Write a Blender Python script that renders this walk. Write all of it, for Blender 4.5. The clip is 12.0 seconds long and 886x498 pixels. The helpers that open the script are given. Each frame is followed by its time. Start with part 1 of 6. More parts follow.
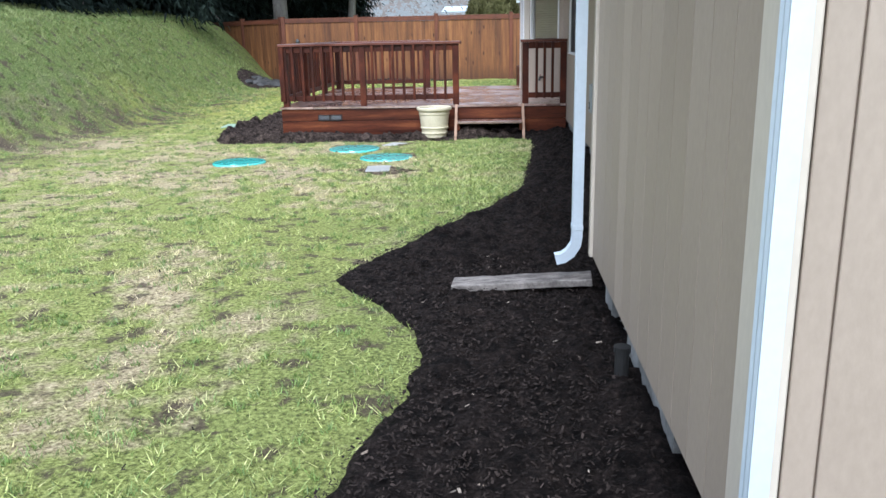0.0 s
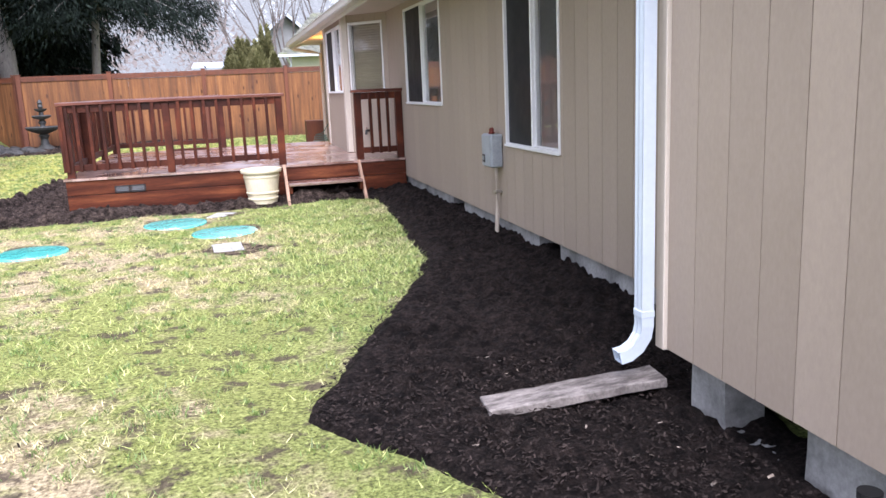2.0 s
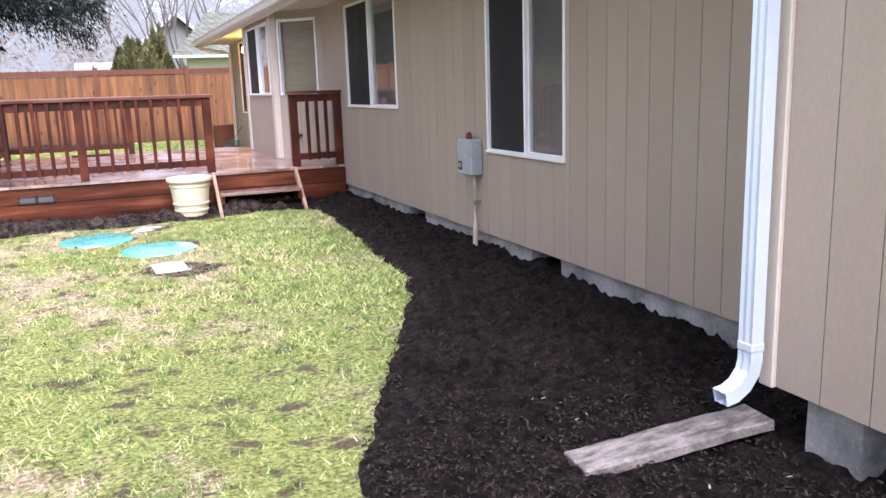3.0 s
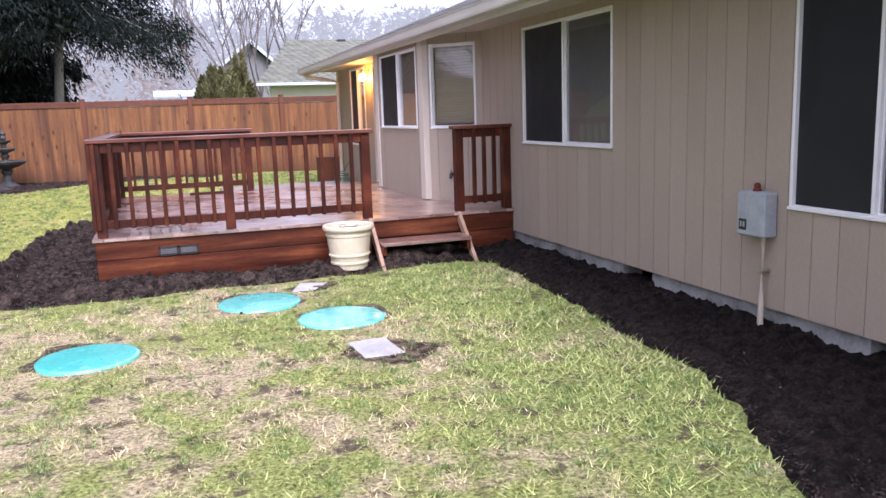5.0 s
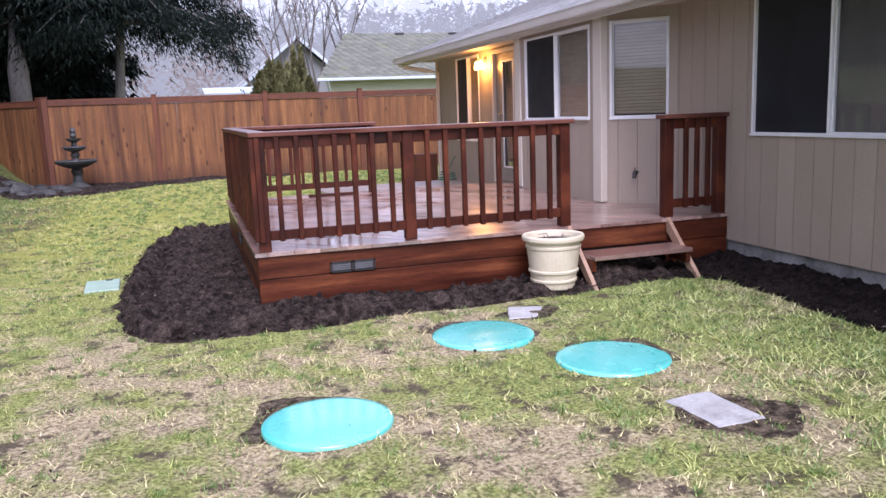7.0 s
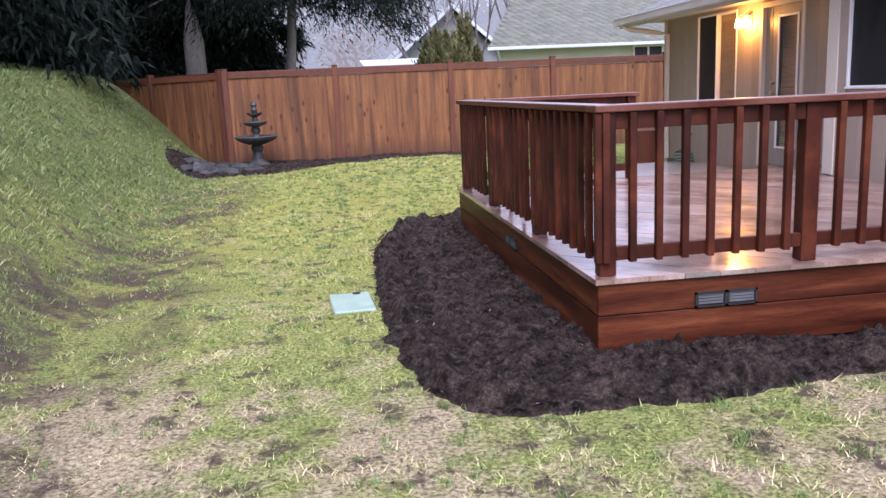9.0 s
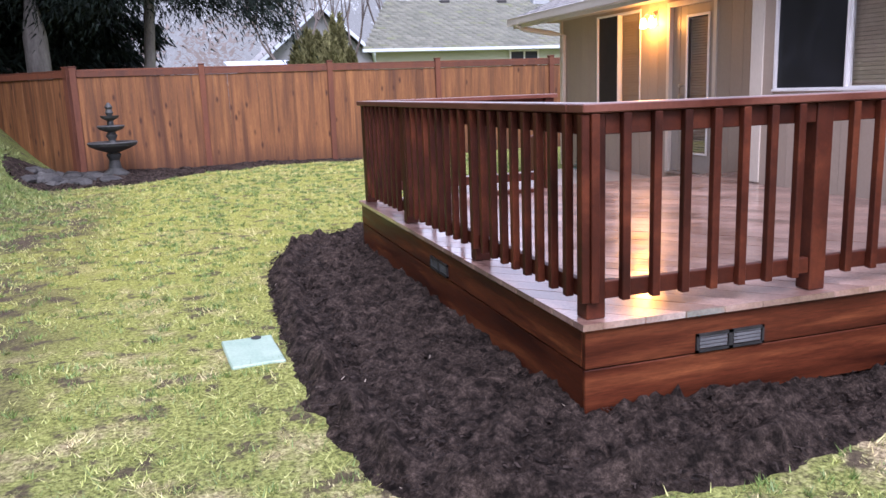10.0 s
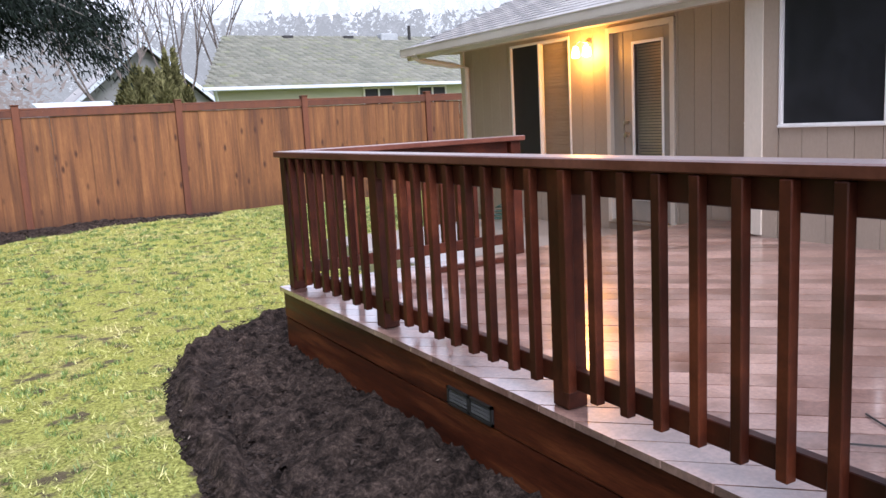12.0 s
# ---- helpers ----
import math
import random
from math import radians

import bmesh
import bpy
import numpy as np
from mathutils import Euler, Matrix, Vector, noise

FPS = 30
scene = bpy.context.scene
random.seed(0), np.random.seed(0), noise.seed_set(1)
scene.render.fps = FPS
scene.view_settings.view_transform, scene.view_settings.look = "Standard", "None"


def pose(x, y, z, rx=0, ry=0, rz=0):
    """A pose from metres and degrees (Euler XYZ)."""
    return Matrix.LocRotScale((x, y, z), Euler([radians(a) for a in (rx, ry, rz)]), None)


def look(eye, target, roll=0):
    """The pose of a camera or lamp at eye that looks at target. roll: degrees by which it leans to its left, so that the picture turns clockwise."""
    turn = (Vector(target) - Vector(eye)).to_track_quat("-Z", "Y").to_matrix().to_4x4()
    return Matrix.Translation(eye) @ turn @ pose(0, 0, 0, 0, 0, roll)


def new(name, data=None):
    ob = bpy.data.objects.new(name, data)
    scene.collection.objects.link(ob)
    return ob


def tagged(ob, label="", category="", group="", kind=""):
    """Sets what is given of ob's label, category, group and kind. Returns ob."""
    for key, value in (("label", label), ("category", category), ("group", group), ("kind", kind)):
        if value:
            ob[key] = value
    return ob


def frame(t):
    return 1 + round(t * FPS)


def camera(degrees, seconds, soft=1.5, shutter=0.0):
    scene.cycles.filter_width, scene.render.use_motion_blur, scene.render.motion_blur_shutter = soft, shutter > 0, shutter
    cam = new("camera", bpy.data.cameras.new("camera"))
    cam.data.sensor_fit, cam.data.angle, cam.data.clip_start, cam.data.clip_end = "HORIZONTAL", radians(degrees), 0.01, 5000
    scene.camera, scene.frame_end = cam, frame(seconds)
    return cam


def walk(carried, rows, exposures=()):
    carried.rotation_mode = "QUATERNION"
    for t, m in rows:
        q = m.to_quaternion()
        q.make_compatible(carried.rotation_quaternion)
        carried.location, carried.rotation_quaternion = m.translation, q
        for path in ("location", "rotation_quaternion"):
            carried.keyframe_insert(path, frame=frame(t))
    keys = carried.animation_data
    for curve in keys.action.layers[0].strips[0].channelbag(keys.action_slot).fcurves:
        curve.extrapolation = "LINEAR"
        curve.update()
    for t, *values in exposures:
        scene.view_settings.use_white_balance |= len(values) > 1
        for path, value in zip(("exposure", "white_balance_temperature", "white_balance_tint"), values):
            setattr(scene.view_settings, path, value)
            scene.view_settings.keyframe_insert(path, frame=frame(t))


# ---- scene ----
cam = camera(58.0, 12.0)
PATH = [
    (0, (0.003, -0.066, 1.618), (-0.122, 1.862, 1.102), -1.2),
    (0.5, (-0.321, 0.337, 1.621), (-0.291, 2.285, 1.171), -1.5),
    (1, (-0.641, 0.586, 1.601), (-0.449, 2.533, 1.185), -1.7),
    (1.5, (-0.958, 0.885, 1.604), (-0.624, 2.815, 1.201), -2.2),
    (2, (-1.181, 1.323, 1.575), (-0.689, 3.219, 1.169), -2.5),
    (2.5, (-1.425, 1.704, 1.535), (-0.75, 3.541, 1.121), -2.2),
    (2.7, (-1.512, 1.862, 1.538), (-0.78, 3.677, 1.127), -1.8),
    (4.3, (-2.247, 3.29, 1.677), (-1.477, 5.099, 1.311), -2.1),
    (4.5, (-2.305, 3.432, 1.672), (-1.556, 5.25, 1.309), -2.0),
    (5, (-2.484, 3.884, 1.681), (-1.84, 5.747, 1.344), -1.9),
    (5.5, (-2.755, 4.342, 1.671), (-2.148, 6.22, 1.344), -1.7),
    (6, (-2.954, 4.748, 1.646), (-2.371, 6.632, 1.312), -1.8),
    (6.5, (-3.247, 5.216, 1.683), (-2.676, 7.102, 1.336), -2.1),
    (6.7, (-3.378, 5.392, 1.652), (-2.788, 7.273, 1.313), -2.2),
    (8.3, (-4.261, 7.108, 1.622), (-3.76, 9.012, 1.27), -2.9),
    (8.5, (-4.332, 7.302, 1.615), (-3.885, 9.214, 1.236), -2.8),
    (9, (-4.518, 7.832, 1.653), (-4.242, 9.774, 1.263), -2.6),
    (9.5, (-4.665, 8.354, 1.62), (-4.292, 10.279, 1.225), -2.1),
    (10, (-4.668, 8.904, 1.616), (-4.072, 10.773, 1.225), -2.1),
    (10.5, (-4.734, 9.408, 1.672), (-4.048, 11.247, 1.29), -2.3),
    (11, (-4.803, 9.931, 1.693), (-3.962, 11.713, 1.352), -2.4),
    (11.5, (-4.784, 10.452, 1.679), (-3.873, 12.204, 1.359), -2.8),
    (12, (-4.835, 11.011, 1.685), (-3.85, 12.723, 1.367), -3.1),
]
walk(cam, [(t, look(eye, target, roll)) for t, eye, target, roll in PATH], exposures=[(0.0, 1.52, 5750, 10), (1.0, 1.85, 6100, 18), (2.0, 2.0, 6100, 24), (2.7, 2.05, 6100, 26), (4.5, 1.85, 6050, 28), (5.5, 1.55, 6000, 32), (8.5, 1.38, 5800, 31), (10.0, 1.56, 5900, 30), (12.0, 1.55, 6150, 22)])

# ---------------------------------------------------------------- light
world = bpy.data.worlds.new("overcast_sky")
scene.world = world
world.use_nodes = True
wn, wl = world.node_tree.nodes, world.node_tree.links
sky = wn.new("ShaderNodeTexSky")
sky.sky_type = "NISHITA"
sky.sun_disc = False
sky.sun_elevation, sky.sun_rotation = radians(50), radians(187)
sky.dust_density, sky.air_density = 3.0, 1.0
pale = wn.new("ShaderNodeHueSaturation")
pale.inputs["Saturation"].default_value = 0.34
wl.new(sky.outputs[0], pale.inputs["Color"])
cloud = wn.new("ShaderNodeMix")
cloud.data_type = "RGBA"
cloud.inputs["Factor"].default_value = 0.65
cloud.inputs["B"].default_value = (4.3, 4.75, 5.5, 1)
wl.new(pale.outputs[0], cloud.inputs["A"])
wl.new(cloud.outputs["Result"], wn["Background"].inputs["Color"])
wn["Background"].inputs["Strength"].default_value = 0.125

sun = new("sun", bpy.data.lights.new("sun", "SUN"))
sun.data.energy, sun.data.angle, sun.data.color = 1.4, radians(30), (1.0, 0.98, 0.96)
sun.matrix_world = look((-2.0, -4.5, 20), (0, 12, 0))


# ---------------------------------------------------------------- materials
def node_mat(name, base=(0.5, 0.5, 0.5), rough=0.7, metal=0.0):
    m = bpy.data.materials.new(name)
    m.use_nodes = True
    b = m.node_tree.nodes["Principled BSDF"]
    b.inputs["Base Color"].default_value = (*base, 1)
    b.inputs["Roughness"].default_value = rough
    b.inputs["Metallic"].default_value = metal
    return m, m.node_tree.nodes, m.node_tree.links, b


def ramp_of(n, l, src, stops):
    r = n.new("ShaderNodeValToRGB")
    while len(r.color_ramp.elements) < len(stops):
        r.color_ramp.elements.new(0.5)
    for e, (p, c) in zip(r.color_ramp.elements, stops):
        e.position, e.color = p, (*c, 1)
    l.new(src, r.inputs["Fac"])
    return r.outputs["Color"]


def coords(n, l, scale=(1, 1, 1), kind="Object"):
    tc = n.new("ShaderNodeTexCoord")
    mp = n.new("ShaderNodeMapping")
    mp.inputs["Scale"].default_value = scale
    l.new(tc.outputs[kind], mp.inputs["Vector"])
    return mp.outputs["Vector"]


def noise_of(n, l, vec, scale, detail=6.0, rough=0.6):
    t = n.new("ShaderNodeTexNoise")
    t.inputs["Scale"].default_value, t.inputs["Detail"].default_value = scale, detail
    t.inputs["Roughness"].default_value = rough
    l.new(vec, t.inputs["Vector"])
    return t.outputs["Fac"]


def mix_of(n, l, fac, a, b, how="MIX"):
    m = n.new("ShaderNodeMix")
    m.data_type, m.blend_type = "RGBA", how
    for sock, v in ((m.inputs["Factor"], fac), (m.inputs["A"], a), (m.inputs["B"], b)):
        if isinstance(v, (int, float)):
            sock.default_value = v
        elif isinstance(v, tuple):
            sock.default_value = (*v, 1)
        else:
            l.new(v, sock)
    return m.outputs["Result"]


def span(n, l, src, a, b, lo=0.0, hi=1.0):
    r = n.new("ShaderNodeMapRange")
    for key, v in (("From Min", a), ("From Max", b), ("To Min", lo), ("To Max", hi)):
        r.inputs[key].default_value = v
    l.new(src, r.inputs["Value"])
    return r.outputs["Result"]


def bump_of(n, l, b, height, strength=0.4, dist=0.01):
    k = n.new("ShaderNodeBump")
    k.inputs["Strength"].default_value, k.inputs["Distance"].default_value = strength, dist
    l.new(height, k.inputs["Height"])
    l.new(k.outputs["Normal"], b.inputs["Normal"])


def surface(name, stops, scale=3.0, stretch=(1, 1, 1), rough=(0.5, 0.8), grain=40.0, bump=0.3, dist=0.004, vary=0.0, fine=0.25, island=False, metal=0.0):
    """Two scales of noise in colour, roughness and relief; vary: difference from piece to piece."""
    m, n, l, b = node_mat(name, metal=metal)
    v = coords(n, l, stretch)
    if vary:
        at = n.new("ShaderNodeNewGeometry") if island else n.new("ShaderNodeObjectInfo")
        rnd = at.outputs["Random Per Island"] if island else at.outputs["Random"]
        off = n.new("ShaderNodeVectorMath")
        off.operation = "ADD"
        mul = n.new("ShaderNodeMath")
        mul.operation = "MULTIPLY"
        mul.inputs[1].default_value = 37.0
        l.new(rnd, mul.inputs[0])
        l.new(v, off.inputs[0])
        l.new(mul.outputs[0], off.inputs[1])
        v = off.outputs[0]
    big = noise_of(n, l, v, scale)
    small = noise_of(n, l, v, grain, 8.0, 0.65)
    col = ramp_of(n, l, big, stops)
    shade = span(n, l, small, 0.3, 0.7, 1 - fine, 1 + fine)
    gray = n.new("ShaderNodeCombineColor")
    for i in range(3):
        l.new(shade, gray.inputs[i])
    col = mix_of(n, l, 1.0, col, gray.outputs[0], "MULTIPLY")
    if vary:
        tone = span(n, l, rnd, 0, 1, 1 - vary, 1 + vary)
        g2 = n.new("ShaderNodeCombineColor")
        for i in range(3):
            l.new(tone, g2.inputs[i])
        col = mix_of(n, l, 1.0, col, g2.outputs[0], "MULTIPLY")
    l.new(col, b.inputs["Base Color"])
    l.new(span(n, l, big, 0.3, 0.7, *rough), b.inputs["Roughness"])
    bump_of(n, l, b, small, bump, dist)
    return m


SIDING = surface("painted_siding", [(0.3, (0.315, 0.256, 0.203)), (0.7, (0.375, 0.307, 0.246))], 0.9, (1, 1, 0.5), (0.55, 0.7), 60, 0.25, 0.003, 0.03, 0.06)
TRIM = surface("painted_trim", [(0.3, (0.55, 0.49, 0.41)), (0.7, (0.62, 0.56, 0.48))], 2, (1, 1, 0.4), (0.5, 0.65), 50, 0.15, 0.002, 0, 0.05)
WHITE = surface("white_paint", [(0.3, (0.50, 0.58, 0.66)), (0.7, (0.57, 0.64, 0.71))], 3, (1, 1, 1), (0.35, 0.5), 40, 0.05, 0.002, 0, 0.04)
VINYL = surface("white_vinyl", [(0.3, (0.70, 0.70, 0.70)), (0.7, (0.80, 0.80, 0.79))], 5, (1, 1, 1), (0.4, 0.5), 60, 0.03, 0.001, 0, 0.03)
CONCRETE = surface("foundation_concrete", [(0.3, (0.10, 0.10, 0.095)), (0.5, (0.26, 0.26, 0.25)), (0.75, (0.40, 0.40, 0.385))], 3.5, (1, 1, 1), (0.8, 0.95), 45, 0.5, 0.006, 0, 0.2)
DECK = surface("wet_deck_board", [(0.3, (0.13, 0.058, 0.040)), (0.68, (0.40, 0.265, 0.225))], 2.5, (1, 1, 1), (0.28, 0.48), 55, 0.12, 0.002, 0.32, 0.25)
REDWOOD = surface("stained_rail_wood", [(0.3, (0.018, 0.0040, 0.0020)), (0.53, (0.054, 0.0115, 0.0048)), (0.8, (0.15, 0.038, 0.0130))], 2.2, (1, 1, 1), (0.42, 0.6), 45, 0.2, 0.002, 0.16, 0.18)
SKIRT = surface("stained_skirt_wood", [(0.3, (0.026, 0.0065, 0.0035)), (0.52, (0.080, 0.020, 0.008)), (0.75, (0.20, 0.064, 0.022))], 2.2, (0.45, 0.45, 5), (0.35, 0.6), 30, 0.25, 0.003, 0.12, 0.32)
CEDAR = surface("cedar_picket", [(0.25, (0.10, 0.039, 0.015)), (0.5, (0.185, 0.076, 0.026)), (0.75, (0.30, 0.138, 0.050))], 1.6, (6, 6, 0.55), (0.65, 0.85), 24, 0.4, 0.004, 0.14, 0.22)


def cedar_knots(m):
    """Dark knots, water streaks and a damp foot on cedar boards, over the grain that the material has."""
    n, l = m.node_tree.nodes, m.node_tree.links
    b = n["Principled BSDF"]
    grain = b.inputs["Base Color"].links[0].from_socket
    geo, at = n.new("ShaderNodeNewGeometry"), n.new("ShaderNodeMapping")
    at.inputs["Scale"].default_value = (5.0, 5.0, 2.0)
    l.new(geo.outputs["Position"], at.inputs["Vector"])
    vo = n.new("ShaderNodeTexVoronoi")
    vo.inputs["Scale"].default_value = 1.15
    l.new(at.outputs["Vector"], vo.inputs["Vector"])
    knot = span(n, l, vo.outputs["Distance"], 0.06, 0.20, 0.95, 0.0)
    col = mix_of(n, l, knot, grain, (0.045, 0.014, 0.006))
    st = n.new("ShaderNodeMapping")
    st.inputs["Scale"].default_value = (9.0, 9.0, 0.35)
    l.new(geo.outputs["Position"], st.inputs["Vector"])
    streak = noise_of(n, l, st.outputs["Vector"], 1.0, 4, 0.6)
    col = mix_of(n, l, span(n, l, streak, 0.50, 0.68, 0.0, 0.75), col, (0.060, 0.021, 0.010))
    sep = n.new("ShaderNodeSeparateXYZ")
    l.new(geo.outputs["Position"], sep.inputs[0])
    wet = n.new("ShaderNodeMath")
    wet.operation = "MULTIPLY_ADD"
    wet.inputs[1].default_value = 0.5
    l.new(streak, wet.inputs[0])
    l.new(sep.outputs["Z"], wet.inputs[2])
    col = mix_of(n, l, span(n, l, wet.outputs[0], 0.95, 0.55, 0.0, 0.6), col, (0.050, 0.019, 0.010))
    l.new(col, b.inputs["Base Color"])


cedar_knots(CEDAR)
CEDAR_DARK = surface("cedar_post", [(0.3, (0.085, 0.026, 0.013)), (0.7, (0.15, 0.050, 0.023))], 2.0, (4, 4, 0.6), (0.6, 0.8), 38, 0.3, 0.004, 0.15, 0.2)
OLDWOOD = surface("weathered_plank", [(0.35, (0.07, 0.06, 0.054)), (0.65, (0.27, 0.245, 0.225))], 9, (1, 3, 1), (0.7, 0.9), 60, 0.5, 0.005, 0, 0.35)
RAWWOOD = surface("bare_stringer_wood", [(0.3, (0.28, 0.17, 0.11)), (0.7, (0.42, 0.28, 0.20))], 4, (1, 1, 1), (0.6, 0.8), 40, 0.3, 0.003, 0.1, 0.2)
CREAM = surface("cream_glazed_pot", [(0.3, (0.56, 0.50, 0.36)), (0.7, (0.66, 0.60, 0.45))], 6, (1, 1, 1), (0.35, 0.6), 50, 0.1, 0.002, 0, 0.08)
POTSOIL = surface("potting_soil", [(0.3, (0.02, 0.015, 0.011)), (0.7, (0.06, 0.045, 0.033))], 20, (1, 1, 1), (0.9, 1.0), 80, 0.9, 0.01, 0, 0.3)
LID = surface("green_plastic_lid", [(0.3, (0.085, 0.56, 0.50)), (0.7, (0.10, 0.59, 0.53))], 4, (1, 1, 1), (0.18, 0.35), 50, 0.12, 0.002, 0, 0.1)
BOXGREEN = surface("pale_green_box_lid", [(0.3, (0.24, 0.36, 0.28)), (0.7, (0.36, 0.47, 0.38))], 7, (1, 1, 1), (0.45, 0.6), 60, 0.2, 0.002, 0, 0.15)
SLATE = surface("grey_paving_stone", [(0.3, (0.28, 0.28, 0.27)), (0.7, (0.44, 0.44, 0.43))], 7, (1, 1, 1), (0.4, 0.7), 60, 0.4, 0.004, 0, 0.2)
GREYMETAL = surface("grey_enclosure", [(0.3, (0.26, 0.29, 0.31)), (0.7, (0.36, 0.39, 0.41))], 8, (1, 1, 1), (0.4, 0.6), 60, 0.05, 0.001, 0, 0.1)
PVC = surface("painted_conduit", [(0.3, (0.36, 0.31, 0.25)), (0.7, (0.50, 0.44, 0.37))], 8, (1, 1, 1), (0.5, 0.7), 60, 0.05, 0.001, 0, 0.1)
BLACK = surface("black_plastic", [(0.3, (0.012, 0.012, 0.012)), (0.7, (0.03, 0.03, 0.03))], 8, (1, 1, 1), (0.4, 0.6), 60, 0.05, 0.001, 0, 0.1)
HOSE = surface("dark_green_hose", [(0.3, (0.02, 0.07, 0.06)), (0.7, (0.04, 0.12, 0.10))], 8, (1, 1, 1), (0.35, 0.5), 60, 0.02, 0.001, 0, 0.1)
REDCAP = surface("dark_red_lens", [(0.3, (0.10, 0.015, 0.012)), (0.7, (0.16, 0.025, 0.02))], 8, (1, 1, 1), (0.3, 0.4), 60, 0.02, 0.001, 0, 0.1)
CAST = surface("cast_stone_fountain", [(0.3, (0.022, 0.024, 0.024)), (0.7, (0.075, 0.08, 0.078))], 9, (1, 1, 1), (0.4, 0.7), 50, 0.3, 0.004, 0, 0.3)
ROCK = surface("garden_rock", [(0.3, (0.022, 0.022, 0.022)), (0.6, (0.06, 0.06, 0.057)), (0.8, (0.15, 0.15, 0.145))], 3, (1, 1, 1), (0.6, 0.85), 30, 0.6, 0.01, 0.3, 0.3)
SHINGLE = surface("asphalt_shingle", [(0.3, (0.22, 0.22, 0.215)), (0.7, (0.37, 0.37, 0.36))], 2.5, (1, 1, 1), (0.5, 0.75), 90, 0.4, 0.003, 0.16, 0.2)
MOSSROOF = surface("mossy_shingle", [(0.3, (0.10, 0.112, 0.085)), (0.55, (0.165, 0.172, 0.14)), (0.75, (0.14, 0.165, 0.08))], 0.8, (1, 1, 1), (0.7, 0.9), 30, 0.4, 0.006, 0.12, 0.2, True)
GUTTER = surface("gutter_paint", [(0.3, (0.50, 0.47, 0.42)), (0.7, (0.58, 0.55, 0.50))], 2, (1, 1, 1), (0.4, 0.6), 50, 0.04, 0.001, 0, 0.05)
SOFFIT = surface("soffit_paint", [(0.3, (0.42, 0.37, 0.30)), (0.7, (0.48, 0.42, 0.35))], 2, (1, 1, 1), (0.6, 0.7), 40, 0.1, 0.002, 0, 0.06)
# dark base colour stands in for the dimness of the room indoors
ROOM_DIM = surface("dimmed_room", [(0.3, (0.10, 0.095, 0.09)), (0.7, (0.13, 0.125, 0.12))], 2, (1, 1, 1), (0.8, 0.9), 40, 0.05, 0.001, 0, 0.05)
BLIND = surface("beige_blind_slat", [(0.3, (0.38, 0.32, 0.24)), (0.7, (0.46, 0.39, 0.30))], 4, (1, 1, 1), (0.5, 0.6), 40, 0.03, 0.001, 0.05, 0.05)
SHADE_REFLECT = surface("shade_with_reflection", [(0.3, (0.15, 0.145, 0.135)), (0.7, (0.20, 0.195, 0.18))], 1.5, (1, 1, 1), (0.8, 0.9), 40, 0.05, 0.001, 0, 0.08)
SCREEN = surface("dark_insect_screen", [(0.3, (0.004, 0.006, 0.010)), (0.7, (0.009, 0.012, 0.018))], 5, (1, 1, 1), (0.45, 0.6), 200, 0.1, 0.0005, 0, 0.1)
PEBBLE = surface("wood_chip", [(0.3, (0.10, 0.075, 0.055)), (0.7, (0.34, 0.29, 0.24))], 5, (1, 1, 1), (0.7, 0.9), 60, 0.3, 0.002, 0.5, 0.2, True)
BARK = surface("conifer_bark", [(0.3, (0.07, 0.055, 0.045)), (0.7, (0.17, 0.145, 0.125))], 4, (1, 1, 0.3), (0.8, 0.95), 25, 0.8, 0.03, 0.1, 0.3)
PALEBARK = surface("pale_bark", [(0.3, (0.13, 0.125, 0.115)), (0.7, (0.24, 0.23, 0.215))], 4, (1, 1, 0.3), (0.8, 0.95), 25, 0.6, 0.02, 0.1, 0.25)
TWIG = surface("bare_twig_bark", [(0.3, (0.10, 0.085, 0.075)), (0.7, (0.18, 0.155, 0.14))], 6, (1, 1, 1), (0.8, 0.95), 25, 0.2, 0.01, 0, 0.2)
NEEDLE = surface("conifer_needles", [(0.3, (0.005, 0.009, 0.008)), (0.55, (0.013, 0.021, 0.016)), (0.8, (0.036, 0.053, 0.040))], 0.6, (1, 1, 1), (0.6, 0.8), 6, 0.0, 0.001, 0.45, 0.3, True)
HEDGE = surface("cedar_hedge_leaf", [(0.3, (0.10, 0.105, 0.045)), (0.7, (0.22, 0.215, 0.10))], 1.2, (1, 1, 1), (0.6, 0.8), 8, 0.0, 0.001, 0.4, 0.3, True)
HOUSEGREEN = surface("pale_green_siding", [(0.3, (0.44, 0.47, 0.36)), (0.7, (0.50, 0.53, 0.42))], 1, (1, 1, 1), (0.6, 0.7), 40, 0.1, 0.002, 0, 0.05)
HOUSEGREY = surface("grey_siding", [(0.3, (0.19, 0.20, 0.205)), (0.7, (0.24, 0.25, 0.255))], 1, (1, 1, 1), (0.6, 0.7), 40, 0.1, 0.002, 0, 0.05)
STEEL = surface("brushed_steel", [(0.3, (0.45, 0.44, 0.42)), (0.7, (0.55, 0.54, 0.52))], 9, (1, 1, 1), (0.25, 0.4), 60, 0.02, 0.001, 0, 0.1, metal=1.0)
VENTGREY = surface("vent_louvre", [(0.3, (0.085, 0.09, 0.096)), (0.7, (0.14, 0.146, 0.152))], 9, (1, 1, 1), (0.4, 0.6), 60, 0.05, 0.001, 0, 0.1)

GLASS, gn, gl, gb = node_mat("window_glass", (1, 1, 1), 0.015)
gb.inputs["Transmission Weight"].default_value = 1.0
gb.inputs["IOR"].default_value = 1.5

BULB, bn, bl_, bb = node_mat("lit_bulb_glass", (1.0, 0.8, 0.5), 0.3)
bb.inputs["Emission Color"].default_value = (1.0, 0.55, 0.16, 1)
bb.inputs["Emission Strength"].default_value = 7.0


